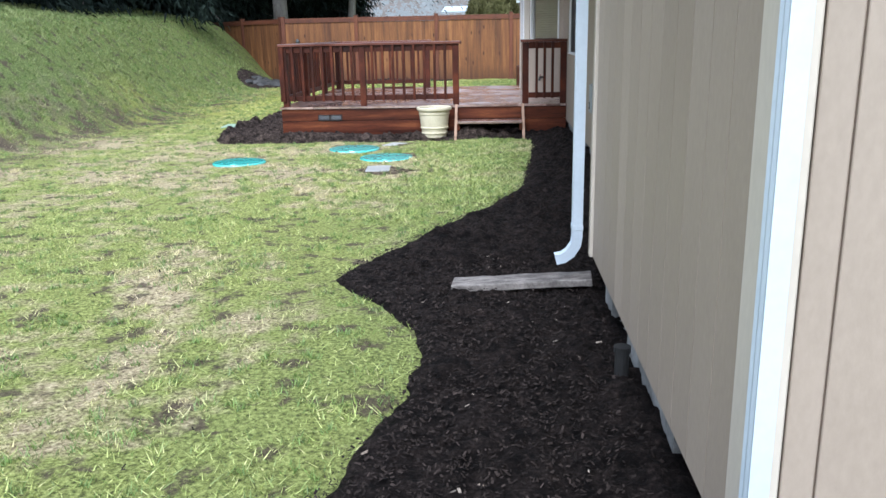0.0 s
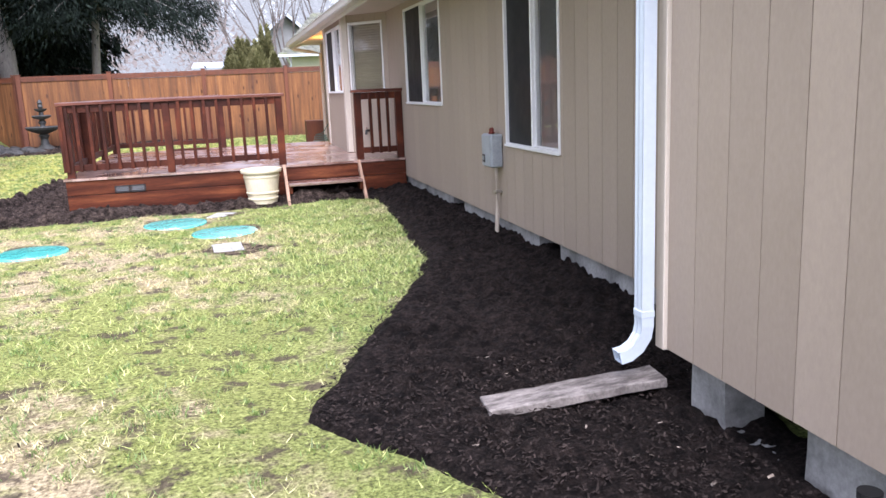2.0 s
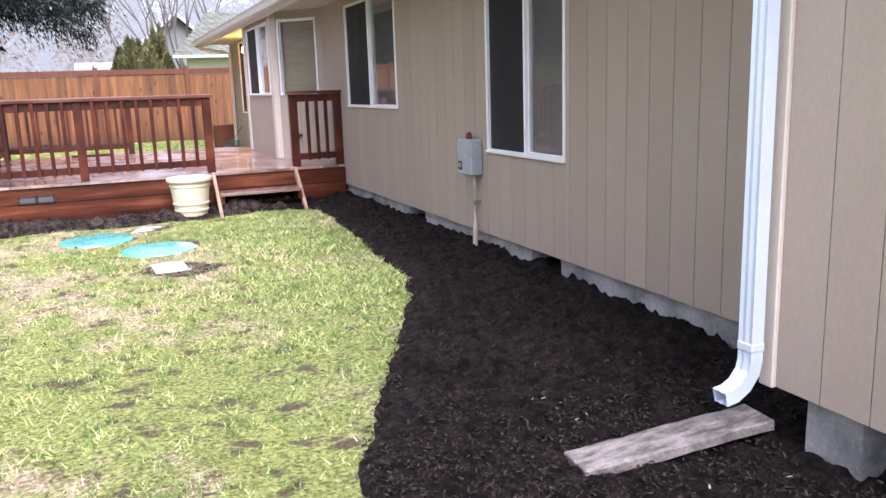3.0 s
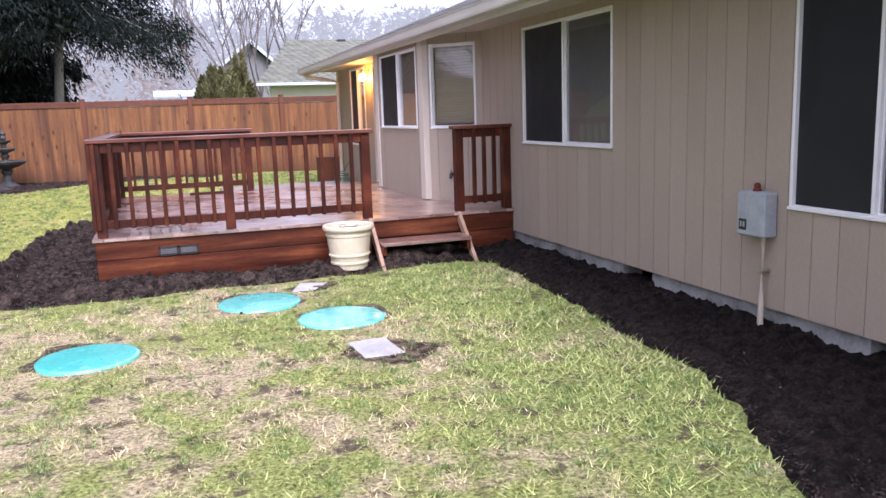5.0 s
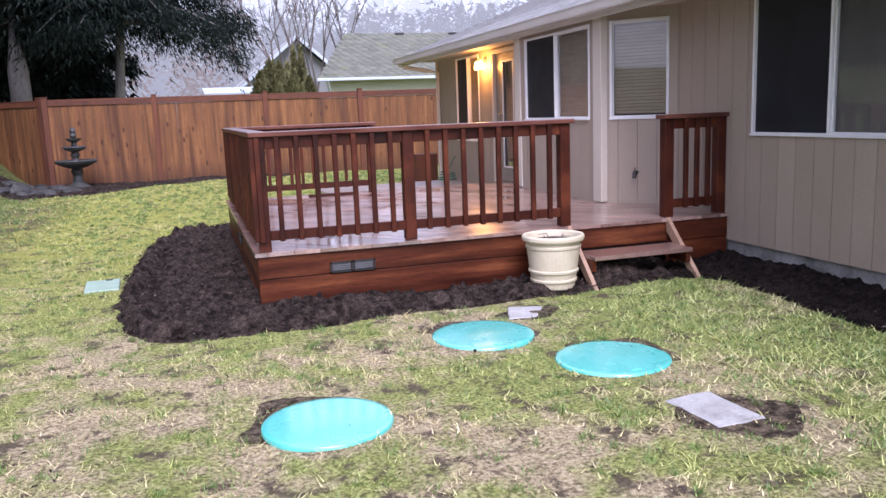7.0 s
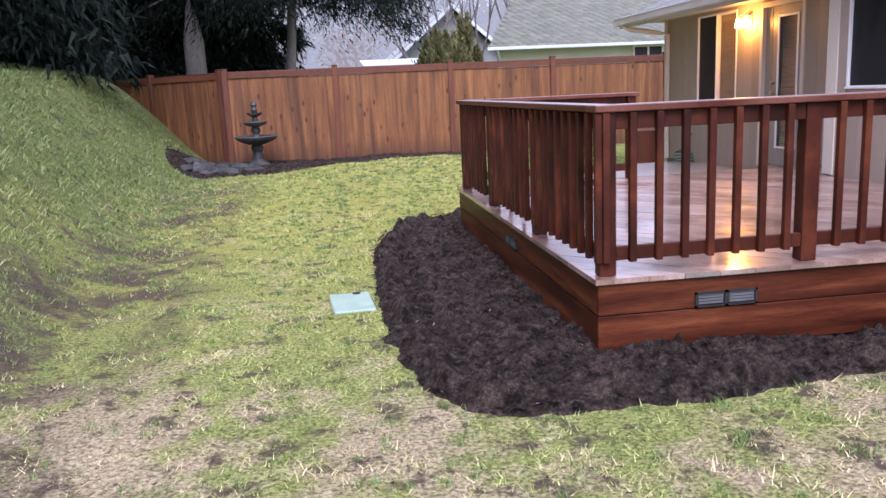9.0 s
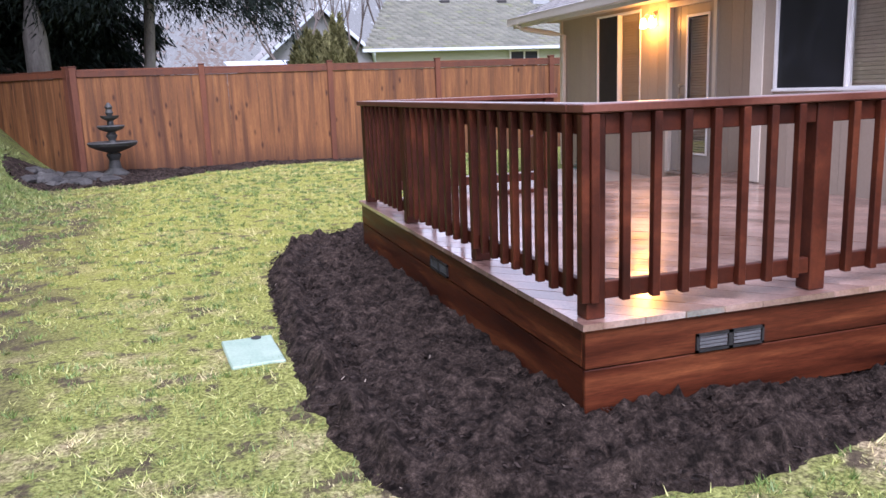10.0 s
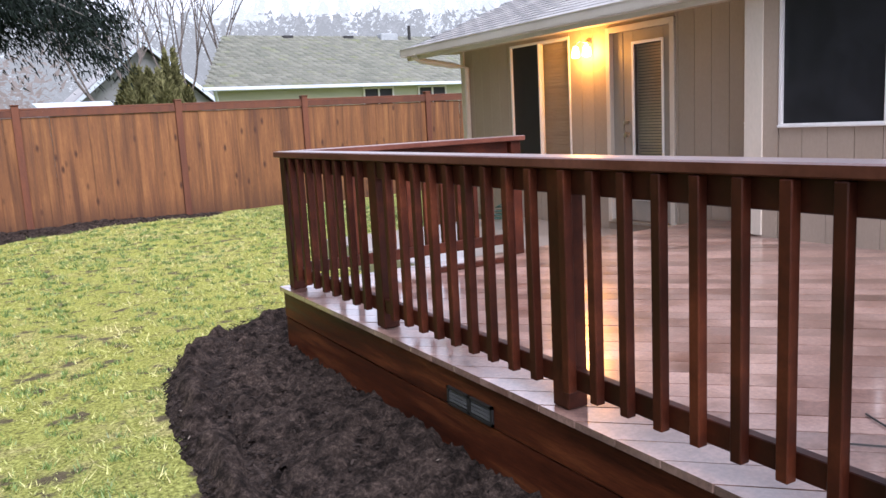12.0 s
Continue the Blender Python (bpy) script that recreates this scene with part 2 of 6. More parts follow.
for soft in (NEEDLE, HEDGE):
    soft.node_tree.nodes["Principled BSDF"].inputs["Specular IOR Level"].default_value = 0.1


def patches(n, l, v):
    """Where the lawn is straw rather than green: broad and hand-sized patches together."""
    a, b = noise_of(n, l, v, 0.75, 5), noise_of(n, l, v, 3.2, 6, 0.65)
    s = n.new("ShaderNodeMath")
    s.operation = "ADD"
    l.new(a, s.inputs[0])
    l.new(b, s.inputs[1])
    sep = n.new("ShaderNodeSeparateXYZ")
    l.new(v, sep.inputs[0])
    d = n.new("ShaderNodeMath")
    d.operation = "ADD"
    l.new(span(n, l, s.outputs[0], 0.0, 2.0), d.inputs[0])
    l.new(span(n, l, sep.outputs["X"], -6.6, -7.6, 0.0, -0.06), d.inputs[1])
    e = n.new("ShaderNodeMath")
    e.operation = "ADD"
    l.new(d.outputs[0], e.inputs[0])
    l.new(span(n, l, sep.outputs["Y"], 8.3, 5.8, 0.016, -0.024), e.inputs[1])
    f = n.new("ShaderNodeMath")
    f.operation = "ADD"
    l.new(e.outputs[0], f.inputs[0])
    l.new(span(n, l, sep.outputs["Y"], 11.6, 14.5, 0.0, -0.055), f.inputs[1])
    g = n.new("ShaderNodeMath")
    g.operation = "ADD"
    l.new(f.outputs[0], g.inputs[0])
    l.new(span(n, l, sep.outputs["X"], -1.2, -0.3, 0.0, -0.05), g.inputs[1])
    return g.outputs[0]


def growth(n, l, v, col, moss, shaded_bank, lush):
    """Yellow moss beyond the deck, lusher grass near the mulch; long bank grass with tree shade painted into its green.
    """
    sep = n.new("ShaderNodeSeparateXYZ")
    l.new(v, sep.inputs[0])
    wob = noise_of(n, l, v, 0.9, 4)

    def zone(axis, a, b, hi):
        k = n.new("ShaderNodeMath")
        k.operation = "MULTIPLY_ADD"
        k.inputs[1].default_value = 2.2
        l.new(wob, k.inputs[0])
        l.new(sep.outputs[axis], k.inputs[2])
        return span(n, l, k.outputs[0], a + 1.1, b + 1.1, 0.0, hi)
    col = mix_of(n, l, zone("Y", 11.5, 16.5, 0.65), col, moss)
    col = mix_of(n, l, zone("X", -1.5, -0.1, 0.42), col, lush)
    return mix_of(n, l, zone("X", -6.1, -7.3, 0.72), col, shaded_bank)


def lawn_material():
    m, n, l, b = node_mat("mossy_lawn_soil", rough=0.9)
    v = coords(n, l)
    big = patches(n, l, v)
    mid = noise_of(n, l, v, 5.0, 6, 0.65)
    fine = noise_of(n, l, v, 48, 8, 0.75)
    green = ramp_of(n, l, fine, [(0.36, (0.038, 0.038, 0.015)), (0.50, (0.22, 0.25, 0.07)), (0.68, (0.50, 0.54, 0.19))])
    straw = ramp_of(n, l, fine, [(0.36, (0.06, 0.042, 0.026)), (0.50, (0.36, 0.295, 0.175)), (0.68, (0.74, 0.64, 0.42))])
    dirt = ramp_of(n, l, fine, [(0.3, (0.04, 0.03, 0.022)), (0.7, (0.12, 0.09, 0.065))])
    col = mix_of(n, l, span(n, l, big, 0.478, 0.57), green, straw)
    moss = ramp_of(n, l, fine, [(0.34, (0.07, 0.065, 0.012)), (0.50, (0.30, 0.31, 0.055)), (0.68, (0.55, 0.56, 0.14))])
    shaded_bank = ramp_of(n, l, fine, [(0.36, (0.018, 0.026, 0.012)), (0.68, (0.19, 0.27, 0.09))])
    lush = ramp_of(n, l, fine, [(0.36, (0.025, 0.035, 0.014)), (0.68, (0.26, 0.36, 0.11))])
    col = growth(n, l, v, col, moss, shaded_bank, lush)
    col = mix_of(n, l, span(n, l, mid, 0.545, 0.62, 0.0, 0.9), col, dirt)
    sep = n.new("ShaderNodeSeparateXYZ")
    l.new(v, sep.inputs[0])
    band = n.new("ShaderNodeMath")
    band.operation = "MULTIPLY_ADD"
    band.inputs[1].default_value = 1.6
    l.new(big, band.inputs[0])
    l.new(sep.outputs["X"], band.inputs[2])
    into = span(n, l, band.outputs[0], -4.6, -5.2)
    out_of = span(n, l, band.outputs[0], -6.5, -5.8)
    both = n.new("ShaderNodeMath")
    both.operation = "MULTIPLY"
    worn = n.new("ShaderNodeMath")
    worn.operation = "MULTIPLY"
    l.new(into, worn.inputs[0])
    l.new(span(n, l, noise_of(n, l, v, 1.6, 5, 0.65), 0.42, 0.56, 0.15, 1.0), worn.inputs[1])
    l.new(worn.outputs[0], both.inputs[0])
    l.new(out_of, both.inputs[1])
    soft = n.new("ShaderNodeMath")
    soft.operation = "MULTIPLY"
    soft.inputs[1].default_value = 0.95
    l.new(both.outputs[0], soft.inputs[0])
    col = mix_of(n, l, soft.outputs[0], col, dirt)
    l.new(col, b.inputs["Base Color"])
    b.inputs["Specular IOR Level"].default_value = 0.2
    bump_of(n, l, b, fine, 0.9, 0.02)
    return m


def blade_material():
    m, n, l, b = node_mat("grass_blades", rough=0.55)
    v = coords(n, l)
    big = patches(n, l, v)
    geo = n.new("ShaderNodeNewGeometry")
    rnd = geo.outputs["Random Per Island"]
    green = ramp_of(n, l, rnd, [(0.0, (0.10, 0.16, 0.04)), (0.5, (0.38, 0.44, 0.12)), (0.85, (0.52, 0.55, 0.20)), (1.0, (0.56, 0.51, 0.25))])
    straw = ramp_of(n, l, rnd, [(0.0, (0.28, 0.26, 0.09)), (0.5, (0.60, 0.51, 0.26)), (1.0, (0.80, 0.68, 0.43))])
    moss = ramp_of(n, l, rnd, [(0.0, (0.17, 0.19, 0.035)), (0.5, (0.43, 0.44, 0.135)), (1.0, (0.58, 0.54, 0.24))])
    # long bank grass, its green darkened to carry the shade of the trees
    shaded_bank = ramp_of(n, l, rnd, [(0.0, (0.04, 0.075, 0.025)), (0.5, (0.15, 0.22, 0.07)), (1.0, (0.31, 0.37, 0.15))])
    lush = ramp_of(n, l, rnd, [(0.0, (0.06, 0.11, 0.03)), (0.5, (0.21, 0.30, 0.085)), (1.0, (0.40, 0.47, 0.18))])
    col = mix_of(n, l, span(n, l, big, 0.478, 0.57), green, straw)
    l.new(growth(n, l, v, col, moss, shaded_bank, lush), b.inputs["Base Color"])
    return m


def mulch_material(name, dark, mid, light):
    m, n, l, b = node_mat(name, rough=0.9)
    v = coords(n, l)
    fine = noise_of(n, l, v, 55, 10, 0.75)
    big = noise_of(n, l, v, 3.0, 5)
    col = ramp_of(n, l, fine, [(0.3, dark), (0.5, mid), (0.72, light)])
    g = n.new("ShaderNodeCombineColor")
    # second noise paints the shade of crevices between lumps into the colour
    crevice_shade = noise_of(n, l, v, 15, 6, 0.6)
    both = n.new("ShaderNodeMath")
    both.operation = "MULTIPLY"
    l.new(span(n, l, big, 0.3, 0.7, 0.75, 1.25), both.inputs[0])
    l.new(span(n, l, crevice_shade, 0.38, 0.62, 0.32, 1.65), both.inputs[1])
    for i in range(3):
        l.new(both.outputs[0], g.inputs[i])
    l.new(mix_of(n, l, 1.0, col, g.outputs[0], "MULTIPLY"), b.inputs["Base Color"])
    b.inputs["Specular IOR Level"].default_value = 0.12
    bump_of(n, l, b, fine, 1.0, 0.05)
    return m


LAWN, BLADE = lawn_material(), blade_material()
TUFT = surface("green_grass_tuft", [(0.3, (0.08, 0.14, 0.035)), (0.7, (0.20, 0.30, 0.075))], 2, (1, 1, 1), (0.45, 0.6), 20, 0.0, 0.001, 0.4, 0.1, True)
MULCH = mulch_material("dark_bark_mulch", (0.003, 0.0022, 0.002), (0.0145, 0.0107, 0.0095), (0.052, 0.039, 0.034))
DIRT = mulch_material("bare_lawn_dirt", (0.035, 0.026, 0.018), (0.14, 0.108, 0.075), (0.33, 0.27, 0.19))
SOIL = mulch_material("damp_garden_soil", (0.010, 0.007, 0.0055), (0.050, 0.037, 0.031), (0.145, 0.110, 0.092))
MULCHBIT = surface("mulch_shreds", [(0.3, (0.008, 0.006, 0.005)), (0.7, (0.042, 0.032, 0.028))], 5, (1, 1, 1), (0.7, 0.9), 60, 0.2, 0.002, 0.5, 0.2, True)
MULCHBIT.node_tree.nodes["Principled BSDF"].inputs["Specular IOR Level"].default_value = 0.12
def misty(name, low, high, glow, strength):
    """Distant growth; the mist is painted on as a pale even glow."""
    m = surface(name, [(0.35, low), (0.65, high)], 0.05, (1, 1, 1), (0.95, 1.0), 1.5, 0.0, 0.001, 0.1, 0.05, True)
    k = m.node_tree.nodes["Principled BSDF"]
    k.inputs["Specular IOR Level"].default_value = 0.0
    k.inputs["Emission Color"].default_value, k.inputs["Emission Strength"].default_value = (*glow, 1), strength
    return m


HILL_GLOW = misty("hillside_haze_glow", (0.02, 0.022, 0.022), (0.035, 0.035, 0.037), (0.62, 0.68, 0.72), 0.26)
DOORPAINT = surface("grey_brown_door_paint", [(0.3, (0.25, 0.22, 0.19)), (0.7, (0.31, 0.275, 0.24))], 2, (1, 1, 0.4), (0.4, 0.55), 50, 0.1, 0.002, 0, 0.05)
WOOD_NEAR = misty("near_wood_haze_glow", (0.025, 0.026, 0.025), (0.05, 0.047, 0.047), (0.66, 0.60, 0.57), 0.19)
WOOD_MID = misty("mid_wood_haze_glow", (0.022, 0.025, 0.025), (0.04, 0.04, 0.042), (0.62, 0.68, 0.71), 0.25)
WOOD_FAR = misty("far_wood_haze_glow", (0.022, 0.025, 0.025), (0.035, 0.036, 0.04), (0.70, 0.78, 0.83), 0.42)
wb = DECK.node_tree.nodes["Principled BSDF"]
wb.inputs["Coat Weight"].default_value, wb.inputs["Coat IOR"].default_value = 1.0, 2.7
dn, dl = DECK.node_tree.nodes, DECK.node_tree.links
puddle = noise_of(dn, dl, coords(dn, dl, (1.0, 1.0, 1.0)), 1.7, 5, 0.6)
dl.new(span(dn, dl, puddle, 0.38, 0.62, 0.07, 0.27), wb.inputs["Coat Roughness"])
WETCONCRETE = surface("wet_concrete", [(0.3, (0.22, 0.21, 0.20)), (0.7, (0.34, 0.33, 0.32))], 2, (1, 1, 1), (0.3, 0.5), 40, 0.2, 0.003, 0, 0.15)
wc = WETCONCRETE.node_tree.nodes["Principled BSDF"]
wc.inputs["Coat Weight"].default_value, wc.inputs["Coat Roughness"].default_value, wc.inputs["Coat IOR"].default_value = 1.0, 0.25, 2.0
CAPWOOD = surface("wet_cap_rail", [(0.3, (0.075, 0.022, 0.014)), (0.7, (0.16, 0.062, 0.042))], 2.2, (1, 1, 1), (0.3, 0.5), 45, 0.15, 0.002, 0.1, 0.15)
cb_ = CAPWOOD.node_tree.nodes["Principled BSDF"]
cb_.inputs["Coat Roughness"].default_value, cb_.inputs["Coat IOR"].default_value = 0.3, 2.9
cb_.inputs["Specular IOR Level"].default_value = 0.25
cn, cl = CAPWOOD.node_tree.nodes, CAPWOOD.node_tree.links
cgeo, csep = cn.new("ShaderNodeNewGeometry"), cn.new("ShaderNodeSeparateXYZ")
cl.new(cgeo.outputs["Normal"], csep.inputs[0])
cl.new(span(cn, cl, csep.outputs["Z"], 0.5, 0.9), cb_.inputs["Coat Weight"])
lb_ = LID.node_tree.nodes["Principled BSDF"]
lb_.inputs["Coat Weight"].default_value, lb_.inputs["Coat Roughness"].default_value, lb_.inputs["Coat IOR"].default_value = 1.0, 0.15, 2.0
rb_ = REDWOOD.node_tree.nodes["Principled BSDF"]
rb_.inputs["Specular IOR Level"].default_value = 0.25
SKIRT.node_tree.nodes["Principled BSDF"].inputs["Specular IOR Level"].default_value = 0.22


# ---------------------------------------------------------------- helpers
ORIGIN = {}


def thing(name, at, label, category, group="", kind=""):
    e = new(name)
    e.location = at
    e.empty_display_size = 0.1
    ORIGIN[e.name] = Vector(at)
    return tagged(e, label, category, group, kind)


def mesh_from(bm, name, material, shift=None):
    if shift is not None:
        bmesh.ops.translate(bm, verts=bm.verts, vec=-shift)
    me = bpy.data.meshes.new(name)
    bm.to_mesh(me)
    bm.free()
    me.materials.append(material)
    return me


def part(name, bm, material, parent, label="", smooth=False):
    o = ORIGIN[parent.name]
    me = mesh_from(bm, name, material, o)
    if smooth:
        me.shade_smooth()
    ob = new(name, me)
    ob.parent = parent
    ORIGIN[ob.name] = o
    return tagged(ob, label)


def solid(name, bm, material, label, category, kind="", group="", smooth=False):
    me = mesh_from(bm, name, material)
    if smooth:
        me.shade_smooth()
    ob = new(name, me)
    ORIGIN[ob.name] = Vector((0, 0, 0))
    return tagged(ob, label, category, group, kind)


def piece(name, me, parent, m):
    """One of many alike pieces on shared mesh data; m is its place in the world."""
    ob = new(name, me)
    ob.parent = parent
    ob.matrix_basis = Matrix.Translation(-ORIGIN[parent.name]) @ m
    return ob


def add_box(bm, x0, x1, y0, y1, z0, z1, bev=0.0, m=None):
    vs = [bm.verts.new((x, y, z)) for z in (z0, z1) for x, y in ((x0, y0), (x1, y0), (x1, y1), (x0, y1))]
    fs = [bm.faces.new([vs[i] for i in q]) for q in ((3, 2, 1, 0), (4, 5, 6, 7), (0, 1, 5, 4), (1, 2, 6, 5), (2, 3, 7, 6), (3, 0, 4, 7))]
    if bev:
        made = bmesh.ops.bevel(bm, geom=list({e for f in fs for e in f.edges}), offset=bev, segments=1, affect="EDGES")
        vs = list({v for f in made["faces"] for v in f.verts} | {v for v in vs if v.is_valid})
    if m is not None:
        bmesh.ops.transform(bm, matrix=m, verts=[v for v in vs if v.is_valid])
    return bm


def box(x0, x1, y0, y1, z0, z1, bev=0.0, m=None):
    return add_box(bmesh.new(), x0, x1, y0, y1, z0, z1, bev, m)


def add_tube(bm, pts, radii, seg=10, caps=True):
    """A tube through pts with the radius at each."""
    rings = []
    pts = [Vector(p) for p in pts]
    for i, p in enumerate(pts):
        d = (pts[min(i + 1, len(pts) - 1)] - pts[max(i - 1, 0)]).normalized()
        q = d.to_track_quat("Z", "Y")
        rings.append([bm.verts.new(p + q @ Vector((radii[i] * math.cos(a), radii[i] * math.sin(a), 0))) for a in [2 * math.pi * k / seg for k in range(seg)]])
    for a, b in zip(rings, rings[1:]):
        for k in range(seg):
            bm.faces.new((a[k], a[(k + 1) % seg], b[(k + 1) % seg], b[k]))
    if caps:
        bm.faces.new(rings[0][::-1])
        bm.faces.new(rings[-1])
    return bm


def tube(pts, radii, seg=10, caps=True):
    return add_tube(bmesh.new(), pts, radii, seg, caps)


def lathe(profile, at, seg=32):
    """Turned shape: profile of (radius, height) from the bottom up."""
    bm = bmesh.new()
    rings = [[bm.verts.new((at[0] + r * math.cos(2 * math.pi * k / seg), at[1] + r * math.sin(2 * math.pi * k / seg), at[2] + h)) for k in range(seg)] for r, h in profile]
    for a, b in zip(rings, rings[1:]):
        for k in range(seg):
            bm.faces.new((a[k], a[(k + 1) % seg], b[(k + 1) % seg], b[k]))
    bm.faces.new(rings[0][::-1])
    bm.faces.new(rings[-1])
    return bm


def prism(outline, z0, z1):
    """An upright prism over a plan outline."""
    bm = bmesh.new()
    lo = [bm.verts.new((x, y, z0)) for x, y in outline]
    hi = [bm.verts.new((x, y, z1)) for x, y in outline]
    bm.faces.new(lo[::-1])
    bm.faces.new(hi)
    for i in range(len(lo)):
        j = (i + 1) % len(lo)
        bm.faces.new((lo[i], lo[j], hi[j], hi[i]))
    bmesh.ops.recalc_face_normals(bm, faces=bm.faces)
    return bm


def soup(name, verts, faces, material, parent=None, label="", category="", kind="stuff"):
    """A mesh straight from arrays."""
    o = np.array(ORIGIN[parent.name]) if parent else np.zeros(3)
    verts = np.asarray(verts, np.float32).reshape(-1, 3) - o.astype(np.float32)
    faces = np.asarray(faces, np.int32)
    me = bpy.data.meshes.new(name)
    k = faces.shape[1]
    me.vertices.add(len(verts))
    me.vertices.foreach_set("co", verts.ravel())
    me.loops.add(faces.size)
    me.loops.foreach_set("vertex_index", faces.ravel())
    me.polygons.add(len(faces))
    me.polygons.foreach_set("loop_start", np.arange(0, faces.size, k, dtype=np.int32))
    me.update(calc_edges=True)
    me.materials.append(material)
    ob = new(name, me)
    ORIGIN[ob.name] = Vector(o)
    if parent:
        ob.parent = parent
    return tagged(ob, label, category, "", kind)


def curve_through(pts, per=8):
    """A closed smooth line through the plan points."""
    out, n = [], len(pts)
    for i in range(n):
        p0, p1, p2, p3 = (np.array(pts[(i + k) % n]) for k in (-1, 0, 1, 2))
        for s in range(per):
            t = s / per
            out.append(0.5 * (2 * p1 + (p2 - p0) * t + (2 * p0 - 5 * p1 + 4 * p2 - p3) * t * t + (3 * p1 - p0 - 3 * p2 + p3) * t ** 3))
    return np.array(out)


def inside_by(px, py, poly):
    """How far points lie inside a closed outline, in metres; negative outside."""
    d = np.full(px.shape, 1e9)
    odd = np.zeros(px.shape, bool)
    for a, b in zip(poly, np.roll(poly, -1, 0)):
        ex, ey = b - a
        t = np.clip(((px - a[0]) * ex + (py - a[1]) * ey) / max(ex * ex + ey * ey, 1e-9), 0, 1)
        d = np.minimum(d, (px - a[0] - t * ex) ** 2 + (py - a[1] - t * ey) ** 2)
        if ey != 0:
            odd ^= ((a[1] > py) != (b[1] > py)) & (px < ex * (py - a[1]) / ey + a[0])
    return np.where(odd, 1, -1) * np.sqrt(d)


def waves(x, y, seed, size):
    """Smooth random relief from -1 to 1, about size metres from bump to bump."""
    r = np.random.RandomState(seed)
    out = np.zeros(np.shape(x))
    for k in range(7):
        a, f, p = r.uniform(0, 2 * math.pi), r.uniform(0.6, 1.7) * 2 * math.pi / size, r.uniform(0, 6.3)
        out = out + np.sin((x * math.cos(a) + y * math.sin(a)) * f + p)
    return out / 4.0


def smooth(t):
    t = np.clip(t, 0, 1)
    return t * t * (3 - 2 * t)


def ground_z(x, y):
    x, y = np.asarray(x, float), np.asarray(y, float)
    foot = -6.25 - 0.05 * np.clip(y - 13, 0, 14) + 0.15 * np.sin(y * 0.55)
    bank = 1.9 * smooth((foot - x) / 2.5) * smooth((32 - y) / 6) + 0.5 * smooth((foot - 1.5 - x) / 4)
    back = 0.10 * smooth((y - 18) / 7)
    near = smooth((120 - np.hypot(x, y)) / 60)
    return 0.18 + back * near + bank * near + 0.018 * waves(x, y, 3, 1.6) * near + 0.02 * near * bank * waves(x, y, 5, 1.7)


# ---------------------------------------------------------------- ground
def stretch_axis(lo, hi, step, far):
    mid = np.arange(lo, hi + step / 2, step)
    out = np.geomspace(step * 1.5, far, 34)
    return np.concatenate([lo - out[::-1], mid, hi + out])


gx, gy = stretch_axis(-13.0, 2.0, 0.1, 900.0), stretch_axis(-3.0, 27.0, 0.1, 900.0)
GX, GY = np.meshgrid(gx, gy)
GZ = ground_z(GX, GY)
nx, ny = len(gx), len(gy)
ii = np.arange(nx * ny).reshape(ny, nx)
quads = np.stack([ii[:-1, :-1], ii[:-1, 1:], ii[1:, 1:], ii[1:, :-1]], -1).reshape(-1, 4)
ground = soup("ground", np.stack([GX, GY, GZ], -1), quads, LAWN, None, "patchy mossy lawn rising to a grassy bank", "lawn", "structure")
ground.data.shade_smooth()

BED_A = curve_through([(1.25, 12.1), (0.2, 12.0), (0.1, 11.45), (0.52, 11.2), (0.47, 9.7), (0.36, 8.6), (0.24, 7.4), (-0.18, 6.35), (-0.62, 5.4), (-0.94, 4.66), (-0.80, 4.3), (-0.48, 3.85), (-0.34, 3.35), (-0.39, 2.85), (-0.52, 2.35), (-0.7, 1.6), (-0.85, 0.4), (-0.9, -1.5), (0.9, -1.6), (0.9, 4.0), (1.4, 4.6)])
BED_B = curve_through([(0.25, 12.2), (0.3, 11.45), (-0.3, 11.32), (-1.22, 11.27), (-1.9, 11.28), (-2.7, 11.13), (-3.2, 11.15), (-3.82, 11.22), (-4.12, 11.75), (-4.22, 12.9), (-4.16, 14.6), (-4.04, 15.7), (-3.72, 16.55), (-3.1, 17.1), (-2.4, 17.1), (-2.3, 16.0), (-2.6, 12.4)])


